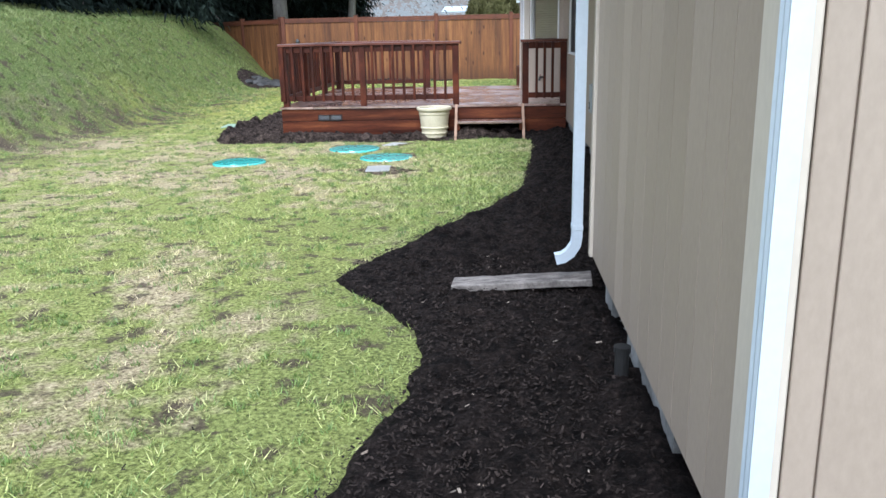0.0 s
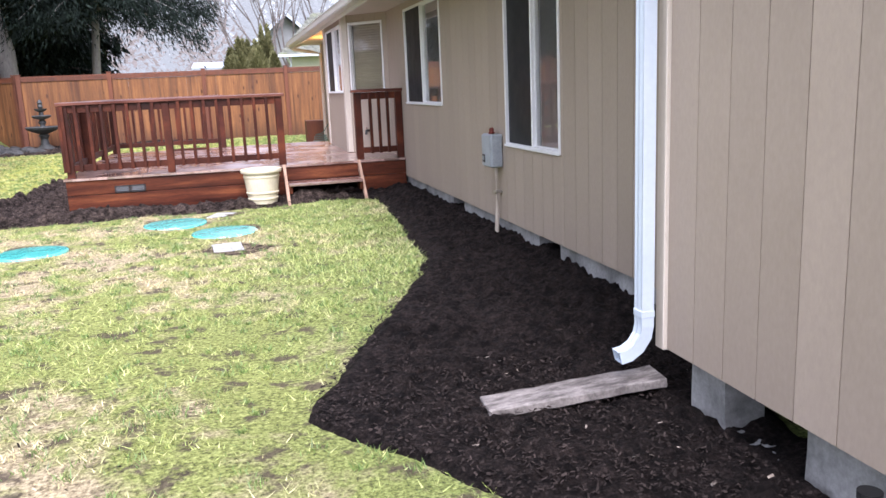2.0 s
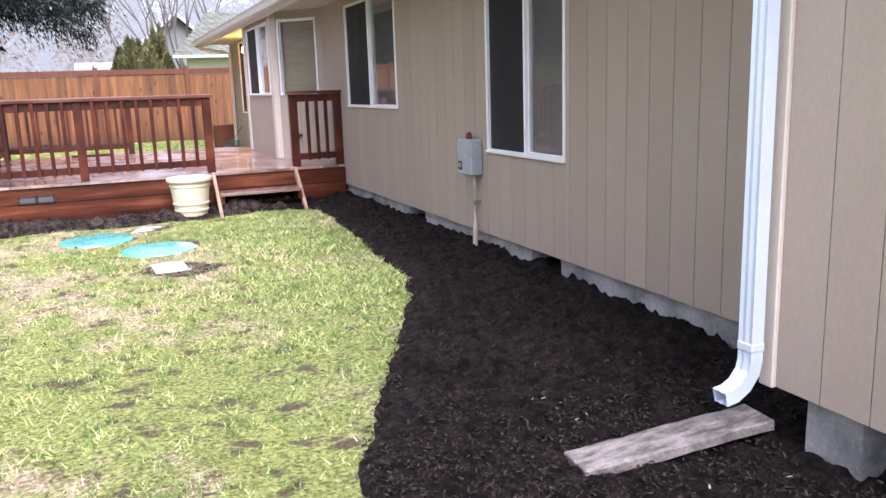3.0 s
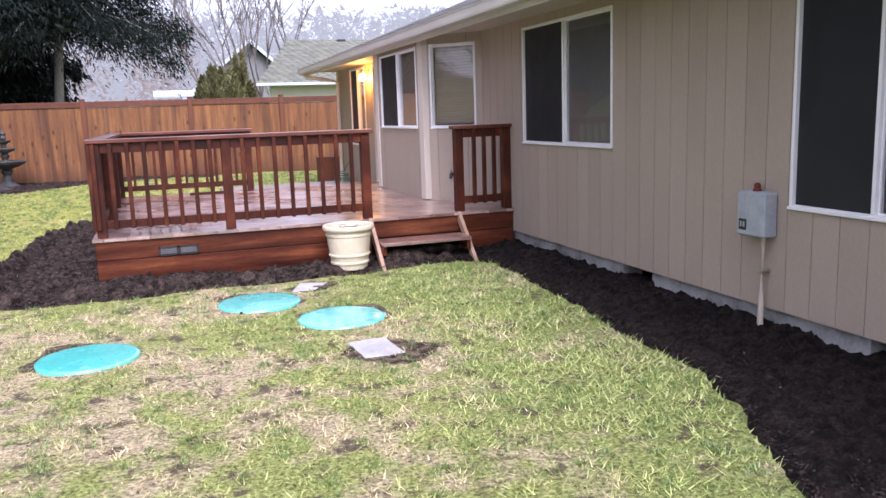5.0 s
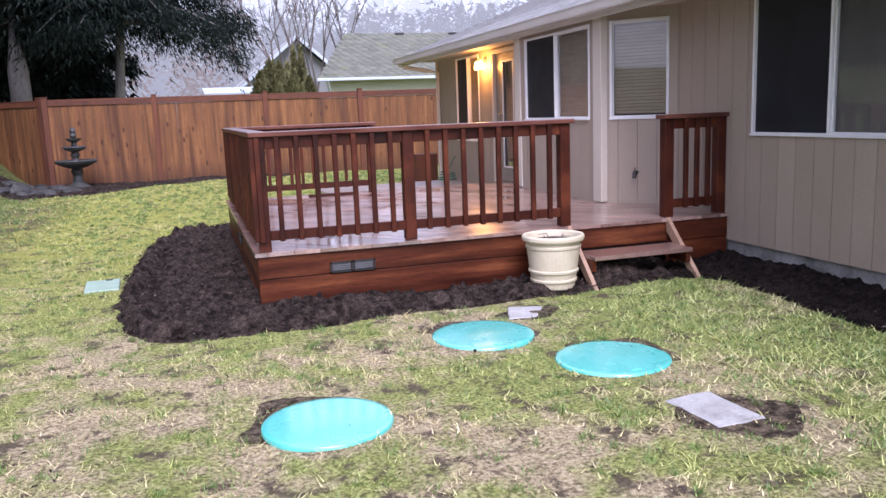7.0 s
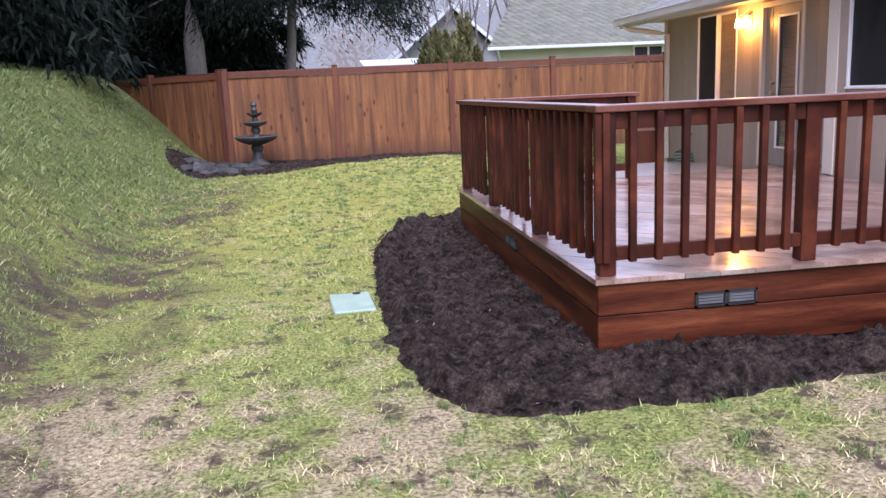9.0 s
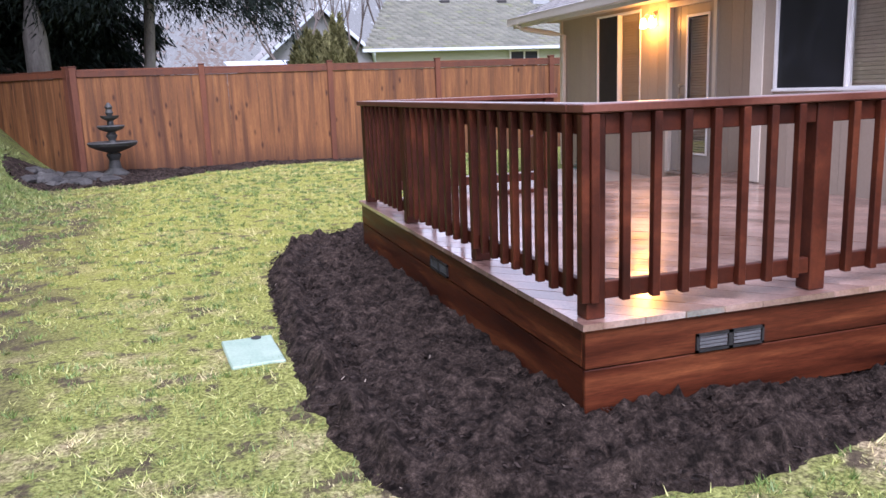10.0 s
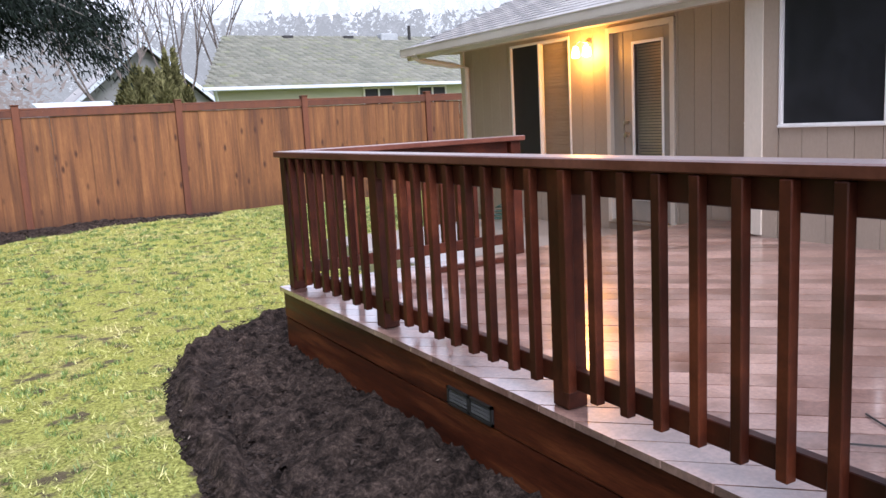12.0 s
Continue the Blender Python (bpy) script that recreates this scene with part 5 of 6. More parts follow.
part("basin", lathe([(0.06, 0.80), (0.20, 0.85), (0.24, 0.90), (0.22, 0.92), (0.06, 0.88)], (FX, FY, fz), 24), CAST, ft)
part("basin", lathe([(0.05, 0.88), (0.06, 0.96), (0.05, 1.0), (0.14, 1.05), (0.16, 1.09), (0.05, 1.08)], (FX, FY, fz), 20), CAST, ft)
part("finial", lathe([(0.04, 1.08), (0.07, 1.14), (0.05, 1.20), (0.07, 1.24), (0.02, 1.32)], (FX, FY, fz), 16), CAST, ft)


def rock(at, size, seed, label):
    bm = bmesh.new()
    bmesh.ops.create_icosphere(bm, subdivisions=2, radius=1)
    for v in bm.verts:
        k = 1 + 0.35 * noise.noise(v.co * 1.3 + Vector((seed, 0, 0))) + 0.15 * noise.noise(v.co * 3 + Vector((0, seed, 0)))
        v.co = Vector((v.co.x * size[0] * k, v.co.y * size[1] * k, max(v.co.z, -0.5) * size[2] * k))
    z = float(ground_z(*at))
    bmesh.ops.transform(bm, matrix=pose(at[0], at[1], z + size[2] * 0.35, 0, 0, seed * 47), verts=bm.verts)
    return solid("garden_rock", bm, ROCK, label, "rock", group="rocks round the fountain")


rr = random.Random(5)
for k in range(26):
    x = -6.15 - rr.random() * 1.05
    y = 23.3 + rr.random() * 1.6
    s = rr.uniform(0.10, 0.24)
    rock((x, y), (s, s * rr.uniform(0.6, 1), s * rr.uniform(0.35, 0.6)), k + 1, "rough dark grey garden rock heaped by the fence")
for x, y in ((-5.9, 23.75), (-6.35, 23.45), (-6.7, 23.7)):
    rock((x, y), (0.3, 0.2, 0.08), x, "flat pale grey rock by the fountain")

# pipe stubs beside the foundation
for x, y, h in ((0.54, 3.09, 0.325),):
    st = thing("drain_pipe_stub", (x, y, 0.18), "short black plastic drain pipe standing in mulch", "pipe")
    part("pipe", tube([(x, y, 0.05), (x, y, h)], [0.03, 0.03], 16), BLACK, st)
    part("collar", tube([(x, y, h), (x, y, h + 0.025)], [0.036, 0.036], 16), BLACK, st)
cord = [(-2.78 + 0.02 * k, 12.30 + 0.10 * math.sin(k * 0.33) + 0.008 * k, 0.637) for k in range(22)]
solid("power_cord", tube(cord, [0.0035] * 22, 6), BLACK, "thin black cord lying loose on the wet deck", "cord")
solid("loose_batten", box(-2.15, -1.55, 15.78, 15.83, 0.633, 0.668, 0.004), REDWOOD, "loose red-brown wooden batten lying on the deck", "plank")
solid("raised_planter_box", box(0.62, 1.06, 20.60, 20.95, 0.2, 0.84, 0.01), CEDAR_DARK, "dark wooden planter box at the end of the house", "planter")

# ---------------------------------------------------------------- beyond the fence
nb = thing("neighbour_house", (8.0, 38.0, 0.2), "single-storey pale green house with a mossy grey roof", "house")
NX0, NX1, NY, NZ = 1.05, 17.0, 34.3, 2.95
part("wall", prism([(NX0 + 0.5, NY + 0.5), (NX1 - 0.4, NY + 0.5), (NX1 - 0.4, NY + 8.9), (NX0 + 3.9, NY + 8.9)], 0.15, NZ - 0.02), HOUSEGREEN, nb)
rb = bmesh.new()
rz, rx, ryy = NZ + 1.95, 1.9, 4.4
q = [rb.verts.new(p) for p in ((NX0, NY, NZ), (NX1, NY, NZ), (NX1, NY + 9.4, NZ), (NX0 + 4.1, NY + 9.4, NZ), (NX0 + rx, NY + ryy, rz), (NX1 - rx, NY + ryy, rz))]
for f in ((0, 1, 5, 4), (2, 3, 4, 5), (3, 0, 4), (1, 2, 5), (3, 2, 1, 0)):
    rb.faces.new([q[i] for i in f])
nroof = part("roof", rb, MOSSROOF, nb)
va, fa = [], []
unit = np.array([(0, 0, 0), (1, 0, 0), (1, 1, 0), (0, 1, 0), (0, 0, 1), (1, 0, 1), (1, 1, 0.1), (0, 1, 0.1)], float)
ufc = np.array([(4, 5, 6, 7), (0, 1, 5, 4), (1, 2, 6, 5), (3, 0, 4, 7)])
for row in range(24):
    t0 = row / 24
    xa, xb = NX0 + rx * t0, NX1 - rx * t0
    x = xa + (row % 2) * 0.15
    while x < xb - 0.3:
        w = 0.33
        p = unit * np.array((w - 0.012, ryy / 24 * 1.05, 0.02))
        p[:, 2] += (p[:, 1] / ryy) * (rz - NZ)
        p += np.array((x, NY + t0 * ryy - 0.02, NZ + t0 * (rz - NZ) + 0.004))
        fa.append(ufc + len(va) * 8)
        va.append(p)
        x += w
soup("shingle_field", np.concatenate(va), np.concatenate(fa), MOSSROOF, nb, "", "", "stuff")
part("gutter", box(NX0 - 0.05, NX1, NY - 0.10, NY, NZ - 0.10, NZ + 0.0, 0.01), WHITE, nb)
part("downspout", tube([(NX0 + 0.3, NY, NZ - 0.1), (NX0 + 0.45, NY + 0.4, NZ - 0.4), (NX0 + 0.45, NY + 0.42, 0.2)], [0.05] * 3, 8), WHITE, nb)
for x0, x1 in ((6.2, 7.3), (8.2, 9.3), (11.5, 13.0)):
    wbm = bmesh.new()
    for a, b, lo, hi in ((x0, x1, 2.80, 2.86), (x0, x1, 1.2, 1.26), (x0, x0 + 0.06, 1.26, 2.80), (x1 - 0.06, x1, 1.26, 2.80), ((x0 + x1) / 2 - 0.03, (x0 + x1) / 2 + 0.03, 1.26, 2.80)):
        add_box(wbm, a, b, NY + 0.44, NY + 0.499, lo, hi)
    w = part("window", wbm, VINYL, nb)
    part("pane", box(x0 + 0.06, x1 - 0.06, NY + 0.47, NY + 0.49, 1.26, 2.80), SCREEN, w)
for x in (5.0, 7.3, 11.0):
    t = 0.93
    part("roof_vent", box(x, x + 0.36, NY + ryy * t, NY + ryy * t + 0.3, NZ + (rz - NZ) * t, NZ + (rz - NZ) * t + 0.13, 0.02), BLACK, nb)
part("roof_curb_vent", box(8.7, 9.4, NY + ryy * 0.9, NY + ryy * 0.98, NZ + (rz - NZ) * 0.9, NZ + (rz - NZ) * 0.98 + 0.10, 0.02), GREYMETAL, nb)
part("flue", tube([(9.9, NY + 4, rz - 0.3), (9.9, NY + 4, rz + 0.35)], [0.06, 0.06], 10), BLACK, nb)

gh = thing("gabled_house", (2.7, 52.0, 0.2), "grey house with a steep white-trimmed gable behind a hedge", "house")
GX0, GX1, GYY = -1.7, 7.0, 52.0
part("wall", box(GX0 + 0.4, GX1 - 0.4, GYY, GYY + 9, 0.1, 2.6), HOUSEGREY, gh)
gbm = bmesh.new()
pk = ((GX0 + GX1) / 2 + 0.1, 5.9)
a = [gbm.verts.new(p) for p in ((GX0 + 0.4, GYY, 2.5), (GX1 - 0.4, GYY, 2.5), (pk[0], GYY, pk[1]))]
b = [gbm.verts.new((v.co.x, GYY + 9, v.co.z)) for v in a]
gbm.faces.new(a)
gbm.faces.new(b[::-1])
for i in range(3):
    gbm.faces.new((a[i], b[i], b[(i + 1) % 3], a[(i + 1) % 3]))
part("gable", gbm, HOUSEGREY, gh)
for ex in (GX0, GX1):
    d = Vector((pk[0] - ex, 0, pk[1] + 0.15 - 2.3))
    ang = math.atan2(d.z, abs(d.x))
    L = d.length
    mm = Matrix.Translation((ex, 0, 2.3)) @ (Matrix.Rotation(-ang, 4, "Y") if ex < pk[0] else Matrix.Rotation(math.pi + ang, 4, "Y"))
    s = 1 if ex < pk[0] else -1
    sl = box(0, L, GYY - 0.5, GYY + 9.5, 0.0 if s == 1 else -0.12, 0.12 if s == 1 else 0.0, 0, mm)
    bmesh.ops.recalc_face_normals(sl, faces=sl.faces)
    part("roof", sl, SHINGLE, gh)
    rbm = box(0, L, GYY - 0.56, GYY - 0.505, -0.10, 0.08, 0, mm)
    bmesh.ops.recalc_face_normals(rbm, faces=rbm.faces)
    part("barge_board", rbm, WHITE, gh)
low = thing("shed", (-1.0, 44.0, 0.2), "low pale metal-roofed shed beyond the fence", "shed")
part("wall", box(-2.2, 0.1, 43.0, 46.0, 0.1, 2.6), HOUSEGREY, low)
sbm = box(-2.6, 0.4, 0, 3.6, 0, 0.08)
bmesh.ops.transform(sbm, matrix=pose(0, 42.7, 2.72, 6, 0, 0), verts=sbm.verts)
part("roof", sbm, WHITE, low)


# ---------------------------------------------------------------- trees
def spray(rnd, base, dirn, length, droop, n, size, up=0.1):
    """Leaf triangles hanging along a limb."""
    t = rnd.rand(n) ** 0.7
    d = np.array(dirn) / np.linalg.norm(dirn)
    side = np.cross(d, (0, 0, 1.0))
    side /= np.linalg.norm(side) + 1e-9
    p = np.array(base)[None] + d[None] * (t * length)[:, None]
    p[:, 2] -= droop * t ** 1.8
    spread = (0.08 + 0.24 * np.sin(t * math.pi * 0.85)) * length
    u = rnd.normal(0, 0.5, n)
    p += side[None] * (u * spread)[:, None]
    p += rnd.normal(0, 0.16, (n, 3))
    hang = np.abs(rnd.normal(0, 0.35, n)) * (0.3 + 0.7 * np.abs(u))
    p[:, 2] -= hang * 1.5
    a = rnd.normal(0, 1, (n, 3)) * 0.6 + d[None] * 0.7 + side[None] * (np.sign(u) * 0.6)[:, None]
    a[:, 2] -= 1.5
    a /= np.linalg.norm(a, axis=1, keepdims=True)
    w = np.cross(a, rnd.normal(0, 1, (n, 3)))
    w /= np.linalg.norm(w, axis=1, keepdims=True) + 1e-9
    L = size * rnd.uniform(0.6, 1.6, n)[:, None]
    return np.stack([p - w * L * 0.12, p + w * L * 0.12, p + a * L], 1)


def conifer(at, height, reach, seed, low, label, limbs=90, per=420, size=0.22, bark=None, trunk_r=0.3, lean=0.0, crown_to=0.35):
    rnd = np.random.RandomState(seed)
    z0 = float(ground_z(*at)) - 0.1
    t = thing("conifer_tree", (at[0], at[1], z0), label, "tree", "trees beyond the fence")
    pts = [(at[0] + lean * k, at[1] + 0.1 * math.sin(k * 2 + seed), z0 + height * k / 6) for k in range(7)]
    part("trunk", tube(pts, [trunk_r * (1 - 0.08 * k) for k in range(7)], 12), bark or BARK, t, smooth=True)
    tris, lb = [], bmesh.new()
    for i in range(limbs):
        k = (i + rnd.rand()) / limbs
        z = z0 + low + (height - low) * k ** 1.15
        a = i * 2.39996 + rnd.normal(0, 0.2)
        r = reach * (1 - k * (1 - crown_to)) * rnd.uniform(0.7, 1.1)
        base = (at[0] + lean * 6 * k, at[1], z)
        d = (math.cos(a), math.sin(a), rnd.uniform(0.0, 0.25))
        droop = r * rnd.uniform(0.25, 0.55)
        tris.append(spray(rnd, base, d, r, droop, int(2.6 * per * (0.4 + 0.6 * r / reach)), size))
        q = [np.array(base) + np.array(d) * r * s - np.array((0, 0, droop * s ** 1.8)) for s in (0, 0.35, 0.7, 0.95)]
        add_tube(lb, q, [0.06, 0.04, 0.025, 0.01], 5, False)
    tagged(part("branchwork", lb, bark or BARK, t), kind="stuff")
    v = np.concatenate(tris).reshape(-1, 3)
    soup("crown", v, np.arange(len(v)).reshape(-1, 3), NEEDLE, t, "dark drooping green needles", "", "")
    return t


conifer((-7.6, 29.5), 17, 4.6, 1, 6.0, "tall dark conifer with drooping branches over the fence", 70, 840, 0.145, PALEBARK, 0.28)
conifer((-5.45, 31.0), 15, 4.4, 2, 4.3, "dark conifer with a forked pale trunk and hanging sprays", 70, 840, 0.145, PALEBARK, 0.15, 0.22)
conifer((-7.6, 35.0), 16, 3.4, 21, 0.2, "dense dark conifer close behind the fence", 70, 480, 0.27)
conifer((-11.4, 24.0), 15, 3.6, 23, 1.2, "dense dark conifer at the top of the bank", 60, 420, 0.25)
conifer((-11.0, 32.5), 16, 3.8, 22, 0.2, "dense dark conifer close behind the fence", 70, 480, 0.27)
conifer((-13.5, 30.5), 18, 5.2, 3, 2.2, "large dark conifer on the bank", 70, 520, 0.26)
conifer((-17.5, 25.5), 18, 5.5, 4, 1.6, "large dark conifer on the bank", 70, 520, 0.26)
conifer((-12.0, 36.5), 20, 6.0, 5, 1.0, "dense dark conifer in the wood behind", 80, 440, 0.34)
conifer((-19.0, 34.0), 20, 6.5, 6, 0.8, "dense dark conifer in the wood behind", 80, 440, 0.34)
conifer((-9.5, 38.0), 18, 5.0, 7, 0.8, "dense dark conifer in the wood behind", 80, 440, 0.34)
conifer((-12.6, 19.5), 17, 4.4, 8, 0.9, "tall dark conifer at the top of the bank, low crown set to block light", 60, 440, 0.24)
# tree out of view, added to block sky light from deck and long wall
conifer((-12.8, 12.0), 17, 4.6, 9, 0.9, "tall dark conifer at the top of the bank, low crown set to block light", 60, 440, 0.24)


def bare_tree(at, height, seed, label, stems=3):
    rnd = random.Random(seed)
    z0 = float(ground_z(*at)) - 0.1
    t = thing("bare_tree", (at[0], at[1], z0), label, "tree", "trees beyond the fence")
    bm, tr = bmesh.new(), bmesh.new()

    def grow(p, d, r, length, depth, into):
        q, pts = Vector(p), [Vector(p)]
        for k in range(3):
            d = (d + Vector((rnd.uniform(-0.16, 0.16), rnd.uniform(-0.16, 0.16), 0.10))).normalized()
            q = q + d * length / 3
            pts.append(q.copy())
        add_tube(into, pts, [r, r * 0.86, r * 0.74, r * 0.62], 8 if depth < 2 else 4, False)
        if depth < 5:
            for _ in range(rnd.choice((2, 3, 3)) if depth < 5 else 3):
                nd = (d + Vector((rnd.uniform(-0.55, 0.55), rnd.uniform(-0.55, 0.55), rnd.uniform(0.0, 0.55)))).normalized()
                grow(q, nd, r * rnd.uniform(0.52, 0.68), length * rnd.uniform(0.68, 0.88), depth + 1, bm)
    for s in range(stems):
        a = s * 2.4 + seed
        grow((at[0] + 0.12 * math.cos(a), at[1] + 0.12 * math.sin(a), z0), Vector((0.22 * math.cos(a), 0.22 * math.sin(a), 1)).normalized(), height * 0.010, height * 0.29, 0, tr)
    part("trunk", tr, TWIG, t, smooth=True)
    tagged(part("branchwork", bm, TWIG, t), kind="stuff")
    return t


bare_tree((2.4, 40.0), 8.5, 4, "bare leafless maple behind the hedge")
bare_tree((1.0, 48.0), 10.0, 9, "bare leafless tree beyond the houses")
bare_tree((-9.0, 55.0), 8.0, 12, "bare leafless tree beyond the houses")


def hedge_tree(at, height, r, seed, label):
    rnd = np.random.RandomState(seed)
    z0 = float(ground_z(*at))
    t = thing("cedar_shrub", (at[0], at[1], z0), label, "shrub", "cedar shrubs beyond the fence")
    part("trunk", tube([(at[0], at[1], z0), (at[0], at[1], z0 + height * 0.8)], [0.08, 0.03], 6), BARK, t)
    n = 9000
    k = rnd.rand(n) ** 0.8
    a = rnd.uniform(0, 2 * math.pi, n)
    rad = r * (1.1 - 0.85 * k ** 2) * (0.72 + 0.36 * rnd.rand(n)) * (1 + 0.18 * np.sin(a * 3 + k * 9 + seed))
    p = np.stack([at[0] + rad * np.cos(a), at[1] + rad * np.sin(a), z0 + 0.2 + k * height * (0.93 + 0.09 * np.sin(a * 2 + seed))], 1)
    u = np.stack([np.cos(a) * 0.6, np.sin(a) * 0.6, np.full(n, 1.0)], 1) + rnd.normal(0, 0.35, (n, 3))
    u /= np.linalg.norm(u, axis=1, keepdims=True)
    w = np.cross(u, rnd.normal(0, 1, (n, 3)))
    w /= np.linalg.norm(w, axis=1, keepdims=True)
    L = rnd.uniform(0.08, 0.24, n)[:, None]
    v = np.stack([p - w * L * 0.2, p + w * L * 0.2, p + u * L], 1).reshape(-1, 3)
    soup("crown", v, np.arange(len(v)).reshape(-1, 3), HEDGE, t, "olive green feathery foliage", "", "")
    return t


for k, (x, y, h, r) in enumerate(((-0.75, 36.0, 2.75, 0.55), (-0.35, 36.3, 3.15, 0.5), (0.1, 36.2, 3.05, 0.55), (0.66, 36.5, 3.65, 0.34), (-0.5, 35.6, 2.5, 0.6), (0.25, 35.6, 2.7, 0.65), (0.95, 36.0, 2.55, 0.45))):
    hedge_tree((x, y), h, r, 30 + k, "olive green pointed cedar shrub behind the fence")

# wooded hillside in the distance, mist put into its glow: bands of small trees on a rising slope
def far_band(name, material, d0, d1, count, h0, h1, seed, label, bare):
    r = np.random.RandomState(seed)
    tri = []
    for k in range(count):
        a = r.uniform(-0.6, 0.75)
        dist = r.uniform(d0, d1)
        x, y = dist * math.sin(a), dist * math.cos(a)
        base = max(dist - 90, 0) * 0.12
        h = r.uniform(h0, h1)
        n = 300
        t = r.rand(n)
        ang = r.uniform(0, 6.28, n)
        round_top = r.rand() < bare
        rad = h * (0.30 * np.sqrt(np.clip(t * (1.05 - t) * 4, 0, 1)) if round_top else 0.19 * (1 - t)) * r.uniform(0.5, 1.1, n) + 0.1
        p = np.stack([x + rad * np.cos(ang), y + rad * np.sin(ang), base - 1 + h * t], 1)
        u = np.stack([np.cos(ang) * 0.7, np.sin(ang) * 0.7, r.uniform(-0.5, 0.9, n) if round_top else r.uniform(-0.9, 0.2, n)], 1)
        w = np.stack([-np.sin(ang), np.cos(ang), np.zeros(n)], 1)
        L = h * (0.075 if round_top else 0.065) * r.uniform(0.6, 1.3, n)[:, None]
        s = 0.3 if round_top else 0.4
        tri.append(np.stack([p - w * L * s, p + w * L * s, p + u * L], 1))
    v = np.concatenate(tri).reshape(-1, 3)
    return soup(name, v, np.arange(len(v)).reshape(-1, 3), material, None, label, "woods", "stuff")


far_band("near_woods", WOOD_NEAR, 62, 85, 60, 4, 8, 71, "bare and evergreen trees beyond the houses, mist painted as a glow", 0.75)
far_band("mid_woods", WOOD_MID, 90, 150, 560, 8, 14, 72, "pale wood on the lower hillside, mist painted as a glow", 0.5)
far_band("far_woods", WOOD_FAR, 150, 260, 700, 10, 19, 73, "very pale wooded hillside in the far distance, mist painted as a glow", 0.2)
hx = np.linspace(-240, 260, 60)
hd = np.linspace(60, 300, 30)
HX, HY = np.meshgrid(hx, hd)
HZ = np.clip(np.hypot(HX, HY) - 90, 0, None) * 0.12 - 0.4 + 0.8 * waves(HX, HY, 9, 60) * np.clip((HY - 80) / 60, 0, 1)
i = np.arange(HX.size).reshape(HX.shape)
hq = np.stack([i[:-1, :-1], i[:-1, 1:], i[1:, 1:], i[1:, :-1]], -1).reshape(-1, 4)
soup("backdrop", np.stack([HX, HY, HZ], -1), hq, HILL_GLOW, None, "pale hillside in the far distance, mist painted as a glow", "hillside", "structure")


# ---------------------------------------------------------------- grass, mulch shreds and litter
def near_path(x, y):
    """Distance from the line walked over the lawn."""
    return np.minimum.reduce([np.hypot(x - a, y - b) for a, b in ((0, 0.5), (-1, 1.5), (-2, 3.2), (-3, 5), (-3.8, 6.5), (-4.4, 8), (-4.7, 10), (-4.8, 11))])


rnd = np.random.RandomState(8)
N = 1250000
x = rnd.uniform(-11.0, 1.0, N)
y = rnd.uniform(-0.5, 25.1, N)
d = near_path(x, y)
keep = rnd.rand(N) < np.clip(1.25 - d / 9.0, 0.4, 1.0)
keep &= ~((x > FRONT_X - 0.05) & (y < STEP_Y + 0.1)) & ~((x > DX0 - 0.02) & (y > DY0 - 0.05) & (y < DY1 + 0.05))
x, y, d = x[keep], y[keep], d[keep]
bedd = np.maximum.reduce([inside_by(x, y, BED_A), inside_by(x, y, BED_B), inside_by(x, y, BED_C)]) + 0.03 * waves(x, y, 31, 0.25)
rim = waves(x, y, 61, 0.3)
hole = np.minimum.reduce([np.hypot(x + 3.04, y - 9.33) - 0.31 - 0.02 * rim, np.hypot(x + 1.83, y - 10.44) - 0.31 - 0.04 * rim, np.hypot(x + 1.30, y - 9.69) - 0.315 - 0.035 * rim, np.maximum(np.abs(x + 1.28) - 0.14, np.abs(y - 8.77) - 0.21), np.maximum(np.abs(x + 1.33) - 0.14, np.abs(y - 10.88) - 0.18), np.maximum(np.abs(x + 4.4) - 0.15, np.abs(y - 13.35) - 0.26)])
dug = smooth((-4.9 - x + 0.5 * waves(x, y, 46, 1.4)) / 0.6) * smooth((x + 7.0 + 0.4 * waves(x, y, 47, 0.7)) / 0.6) * smooth((19 - y) / 4)
thick = 0.42 - 0.85 * dug * np.clip(0.5 + waves(x, y, 48, 0.5), 0, 1) + 0.45 * waves(x, y, 41, 0.9) + 0.65 * waves(x, y, 42, 0.28) + 0.6 * waves(x, y, 45, 0.11) + 0.25 * waves(x, y, 44, 3.5) + 0.9 * smooth((x + 1.3) / 1.1) * smooth((y - 5.5) / 1.5) * smooth((11.6 - y) / 0.8)
bare = np.maximum.reduce([inside_by(x, y, q) for q in BARE])
keep = (bedd < -0.005) & (hole > 0.0) & ((bare < 0.01 * rim) | (rnd.rand(len(x)) < 0.4)) & (rnd.rand(len(x)) < np.clip(0.06 + 0.55 * thick, 0.015, 0.9)) & (y < 25.1)
x, y, d, thick = x[keep], y[keep], d[keep], thick[keep]
n = len(x)
z = ground_z(x, y) - 0.004
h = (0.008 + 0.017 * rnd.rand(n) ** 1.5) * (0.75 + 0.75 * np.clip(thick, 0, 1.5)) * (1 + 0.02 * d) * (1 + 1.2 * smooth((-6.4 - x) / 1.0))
a = rnd.uniform(0, 2 * math.pi, n)
w = (0.0022 + 0.0012 * rnd.rand(n)) * (1 + 0.16 * d)
lean = rnd.uniform(0.4, 2.2, n) * h
b = rnd.uniform(0, 2 * math.pi, n)
P = np.stack([x, y, z], 1)
A = np.stack([np.cos(a) * w, np.sin(a) * w, np.zeros(n)], 1)
TIP = np.stack([np.cos(b) * lean, np.sin(b) * lean, h], 1)
v = np.stack([P - A, P + A, P + TIP], 1).reshape(-1, 3)
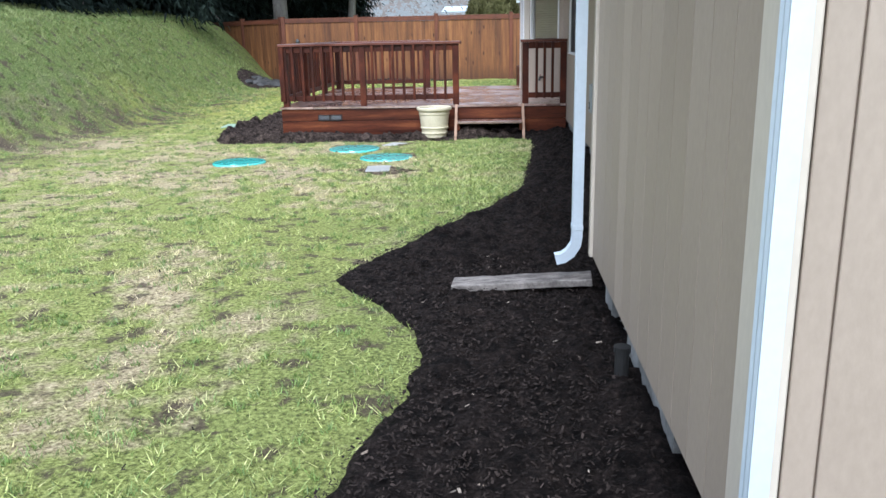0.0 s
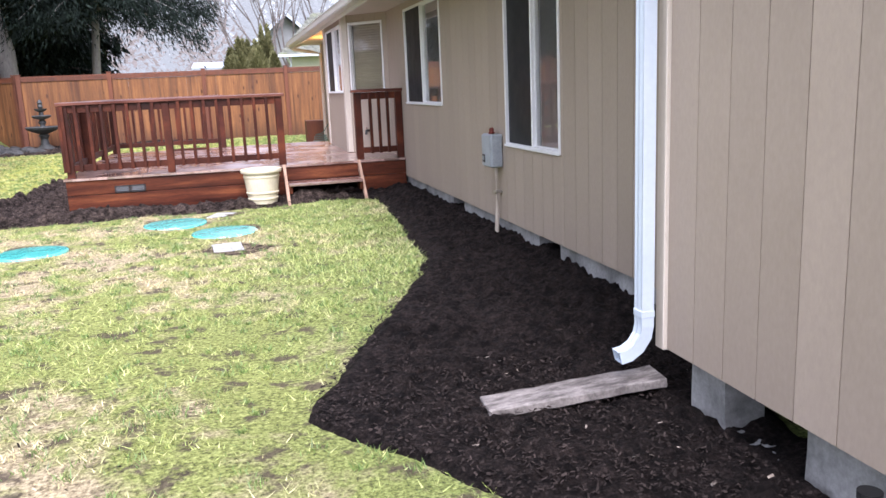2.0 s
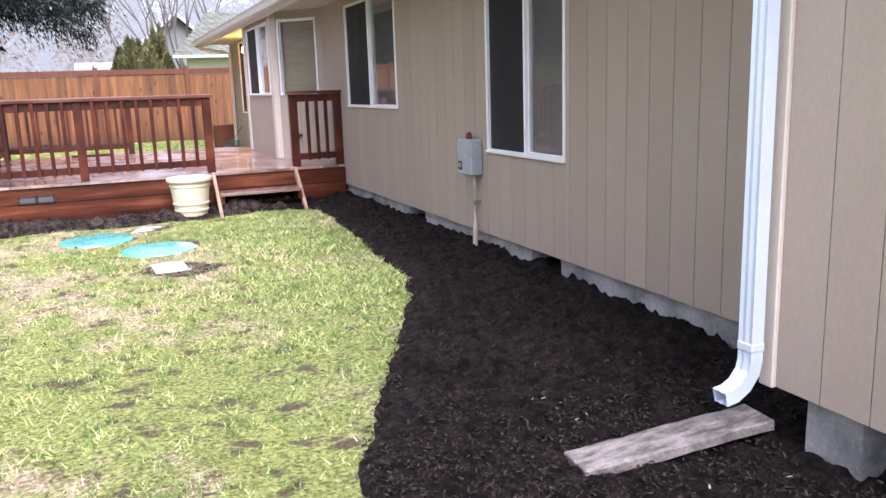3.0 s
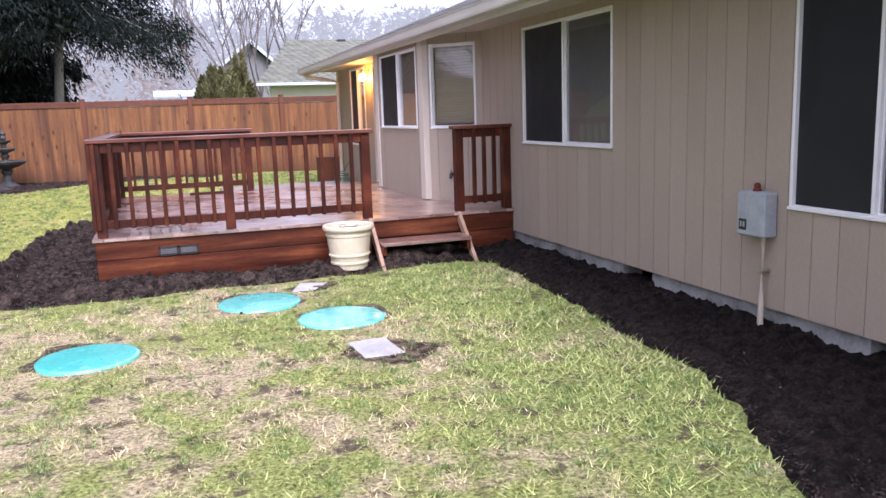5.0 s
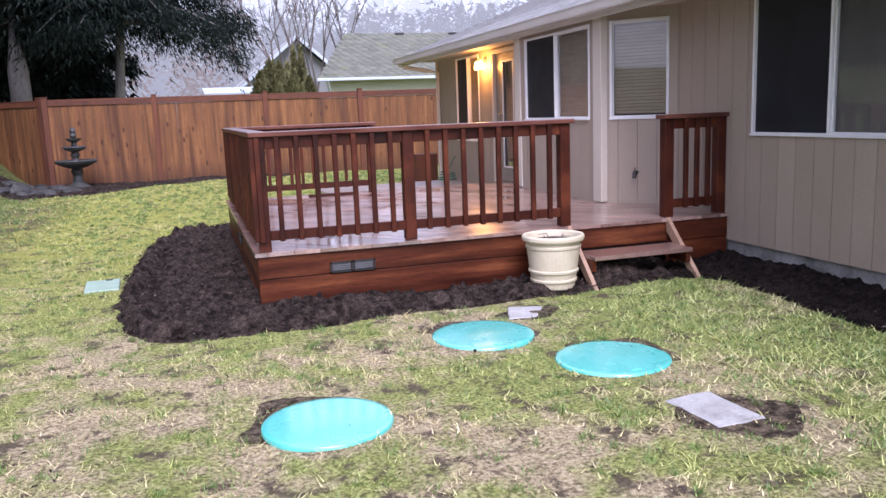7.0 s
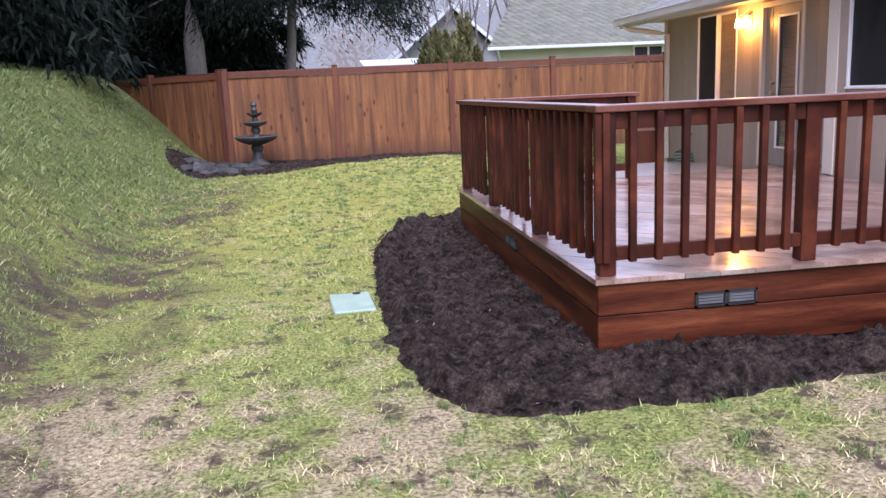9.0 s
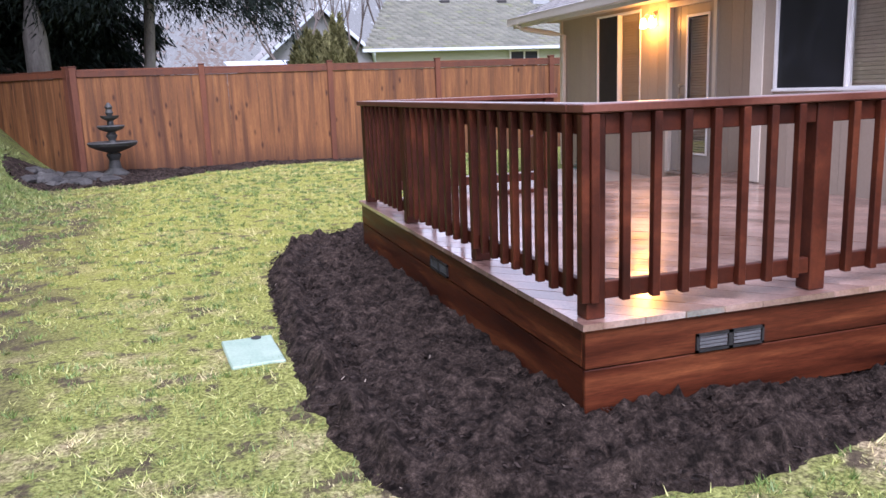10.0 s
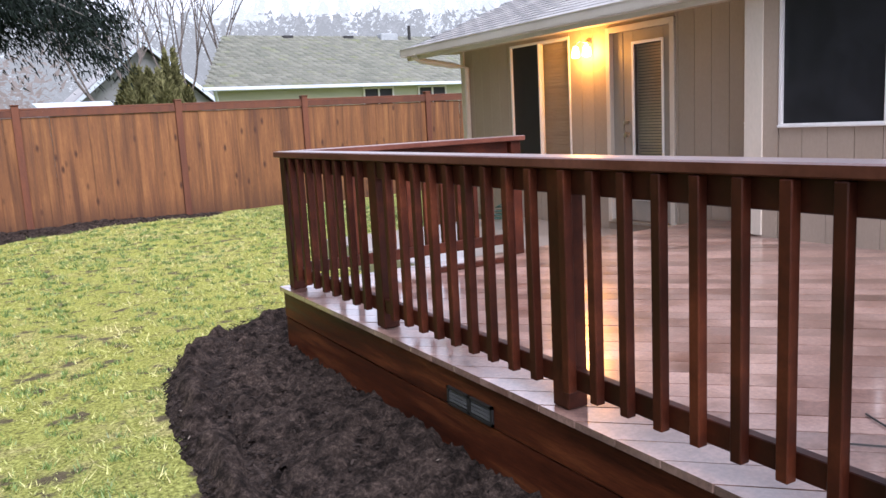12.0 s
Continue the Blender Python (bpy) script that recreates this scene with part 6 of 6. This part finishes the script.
cx, cy = np.concatenate([rnd.uniform(-7.0, 1.0, 5200), rnd.uniform(-10.0, -6.4, 2800)]), rnd.uniform(0.0, 24.5, 8000)
spread = np.repeat(0.012 + 0.05 * rnd.rand(8000) ** 2, 26)
K = 26
tx = np.repeat(cx, K) + rnd.normal(0, 1, len(cx) * K) * spread
ty = np.repeat(cy, K) + rnd.normal(0, 1, len(cx) * K) * spread
ok = (np.maximum(inside_by(tx, ty, BED_A), inside_by(tx, ty, BED_B)) < -0.01) & ((tx > -5.0) | (tx < -6.9) | (np.random.RandomState(5).rand(len(tx)) < 0.6)) & ~((tx > FRONT_X - 0.05) & (ty < STEP_Y + 0.1)) & ~((tx > DX0 - 0.02) & (ty > DY0 - 0.05) & (ty < DY1 + 0.05))
for ax, ay, ar in ((-3.04, 9.33, 0.32), (-1.83, 10.44, 0.31), (-1.30, 9.69, 0.32), (-1.28, 8.77, 0.2), (-1.33, 10.88, 0.16), (-4.4, 13.35, 0.22)):
    ok &= np.hypot(tx - ax, ty - ay) > ar
tx, ty = tx[ok], ty[ok]
m = len(tx)
ta, tb = rnd.uniform(0, 6.283, m), rnd.uniform(0, 6.283, m)
th = rnd.uniform(0.015, 0.045, m)
td = near_path(tx, ty)
tw = 0.0025 * (1 + 0.16 * td)
TP = np.stack([tx, ty, ground_z(tx, ty) - 0.004], 1)
TA = np.stack([np.cos(ta) * tw, np.sin(ta) * tw, np.zeros(m)], 1)
TT = np.stack([np.cos(tb) * th * 0.7, np.sin(tb) * th * 0.7, th], 1)
tv3 = np.stack([TP - TA, TP + TA, TP + TT], 1).reshape(-1, 3)
soup("grass_tufts", tv3, np.arange(len(tv3)).reshape(-1, 3), TUFT, None, "scattered darker green grass tufts in the lawn", "grass", "stuff")
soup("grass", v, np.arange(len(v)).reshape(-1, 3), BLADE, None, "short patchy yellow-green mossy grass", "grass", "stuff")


def shreds(name, poly, count, material, label, seed, big):
    """Thin torn chips lying on a bed."""
    r = np.random.RandomState(seed)
    x = r.uniform(poly[:, 0].min(), poly[:, 0].max(), count)
    y = r.uniform(poly[:, 1].min(), poly[:, 1].max(), count)
    ok = (inside_by(x, y, poly) > -0.01) & ~((x > FRONT_X) & (y < STEP_Y)) & (x < WALL_X) & ~((x > DX0) & (y > DY0) & (y < DY1))
    x, y = x[ok], y[ok]
    m = len(x)
    z = ground_z(x, y) + 0.045 + r.uniform(-0.012, 0.008, m)
    a = r.uniform(0, 6.28, m)
    L = big * r.uniform(0.4, 1.5, m)
    W = L * r.uniform(0.15, 0.5, m)
    u = np.stack([np.cos(a), np.sin(a), r.normal(0, 0.35, m)], 1)
    s = np.stack([-np.sin(a), np.cos(a), r.normal(0, 0.35, m)], 1)
    P = np.stack([x, y, z], 1)
    top = np.array((0, 0, 1.0))
    hgt = (W * 0.5)[:, None] * top
    c = [P - u * L[:, None] - s * W[:, None], P + u * L[:, None] * 0.8 - s * W[:, None], P + u * L[:, None] + s * W[:, None] * 0.7, P - u * L[:, None] * 0.7 + s * W[:, None], P + hgt]
    v = np.stack(c, 1).reshape(-1, 3)
    k = np.arange(m)[:, None, None] * 5
    f = (k + np.array([(0, 1, 4), (1, 2, 4), (2, 3, 4), (3, 0, 4)])[None]).reshape(-1, 3)
    return soup(name, v, f, material, None, label, "mulch", "stuff")


shreds("mulch_shreds", BED_A, 110000, MULCHBIT, "dark torn bark shreds strewn over the mulch bed", 3, 0.008)
shreds("mulch_litter", BED_A, 420, PEBBLE, "pale wood chips scattered over the dark mulch", 4, 0.012)
shreds("soil_clods", BED_B, 45000, MULCHBIT, "small dark clods strewn over the soil bed", 5, 0.011)
shreds("fountain_clods", BED_C, 6000, MULCHBIT, "dark clods and rotted leaves round the fountain", 7, 0.02)
shreds("soil_lumps", BED_B, 2600, SOIL, "larger damp clods turned up in the soil bed", 15, 0.024)
shreds("soil_litter", BED_B, 160, PEBBLE, "pale chips and stones scattered over the soil bed", 6, 0.012)

LAWN_AREA = np.array([(-6.5, 1.0), (-1.0, 0.5), (-1.2, 4.0), (0.0, 7.5), (0.2, 10.8), (-5.0, 10.8), (-6.0, 20.0)])
shreds("lawn_litter", LAWN_AREA, 1500, MULCHBIT, "dark bits of rotted leaf scattered in the grass", 9, 0.010).location.z = -0.03

# siding planks
planks(wall_front, [], 1.645, STEP_Y - 0.056, plank_x(FRONT_X), FRONT_Z0 - 0.015)
planks(wall_south, [], FRONT_X - 0.012, 0.622, lambda a, b, lo, hi: box(a, b, START_Y - T, START_Y - 0.0005, lo, hi, 0.002))
planks(wall_south, [], 0.622, 0.622 + 0.2 * 12, lambda a, b, lo, hi: box(a, b, START_Y - T, START_Y - 0.0005, lo, hi, 0.002))
planks(wall_east, [(a - 0.007, b + 0.007, lo - 0.007, hi + 0.007) for a, b, lo, hi in OPEN_A], STEP_Y + 0.02, END_Y - 0.075, plank_x(WALL_X), SIDE_Z0 - 0.004)
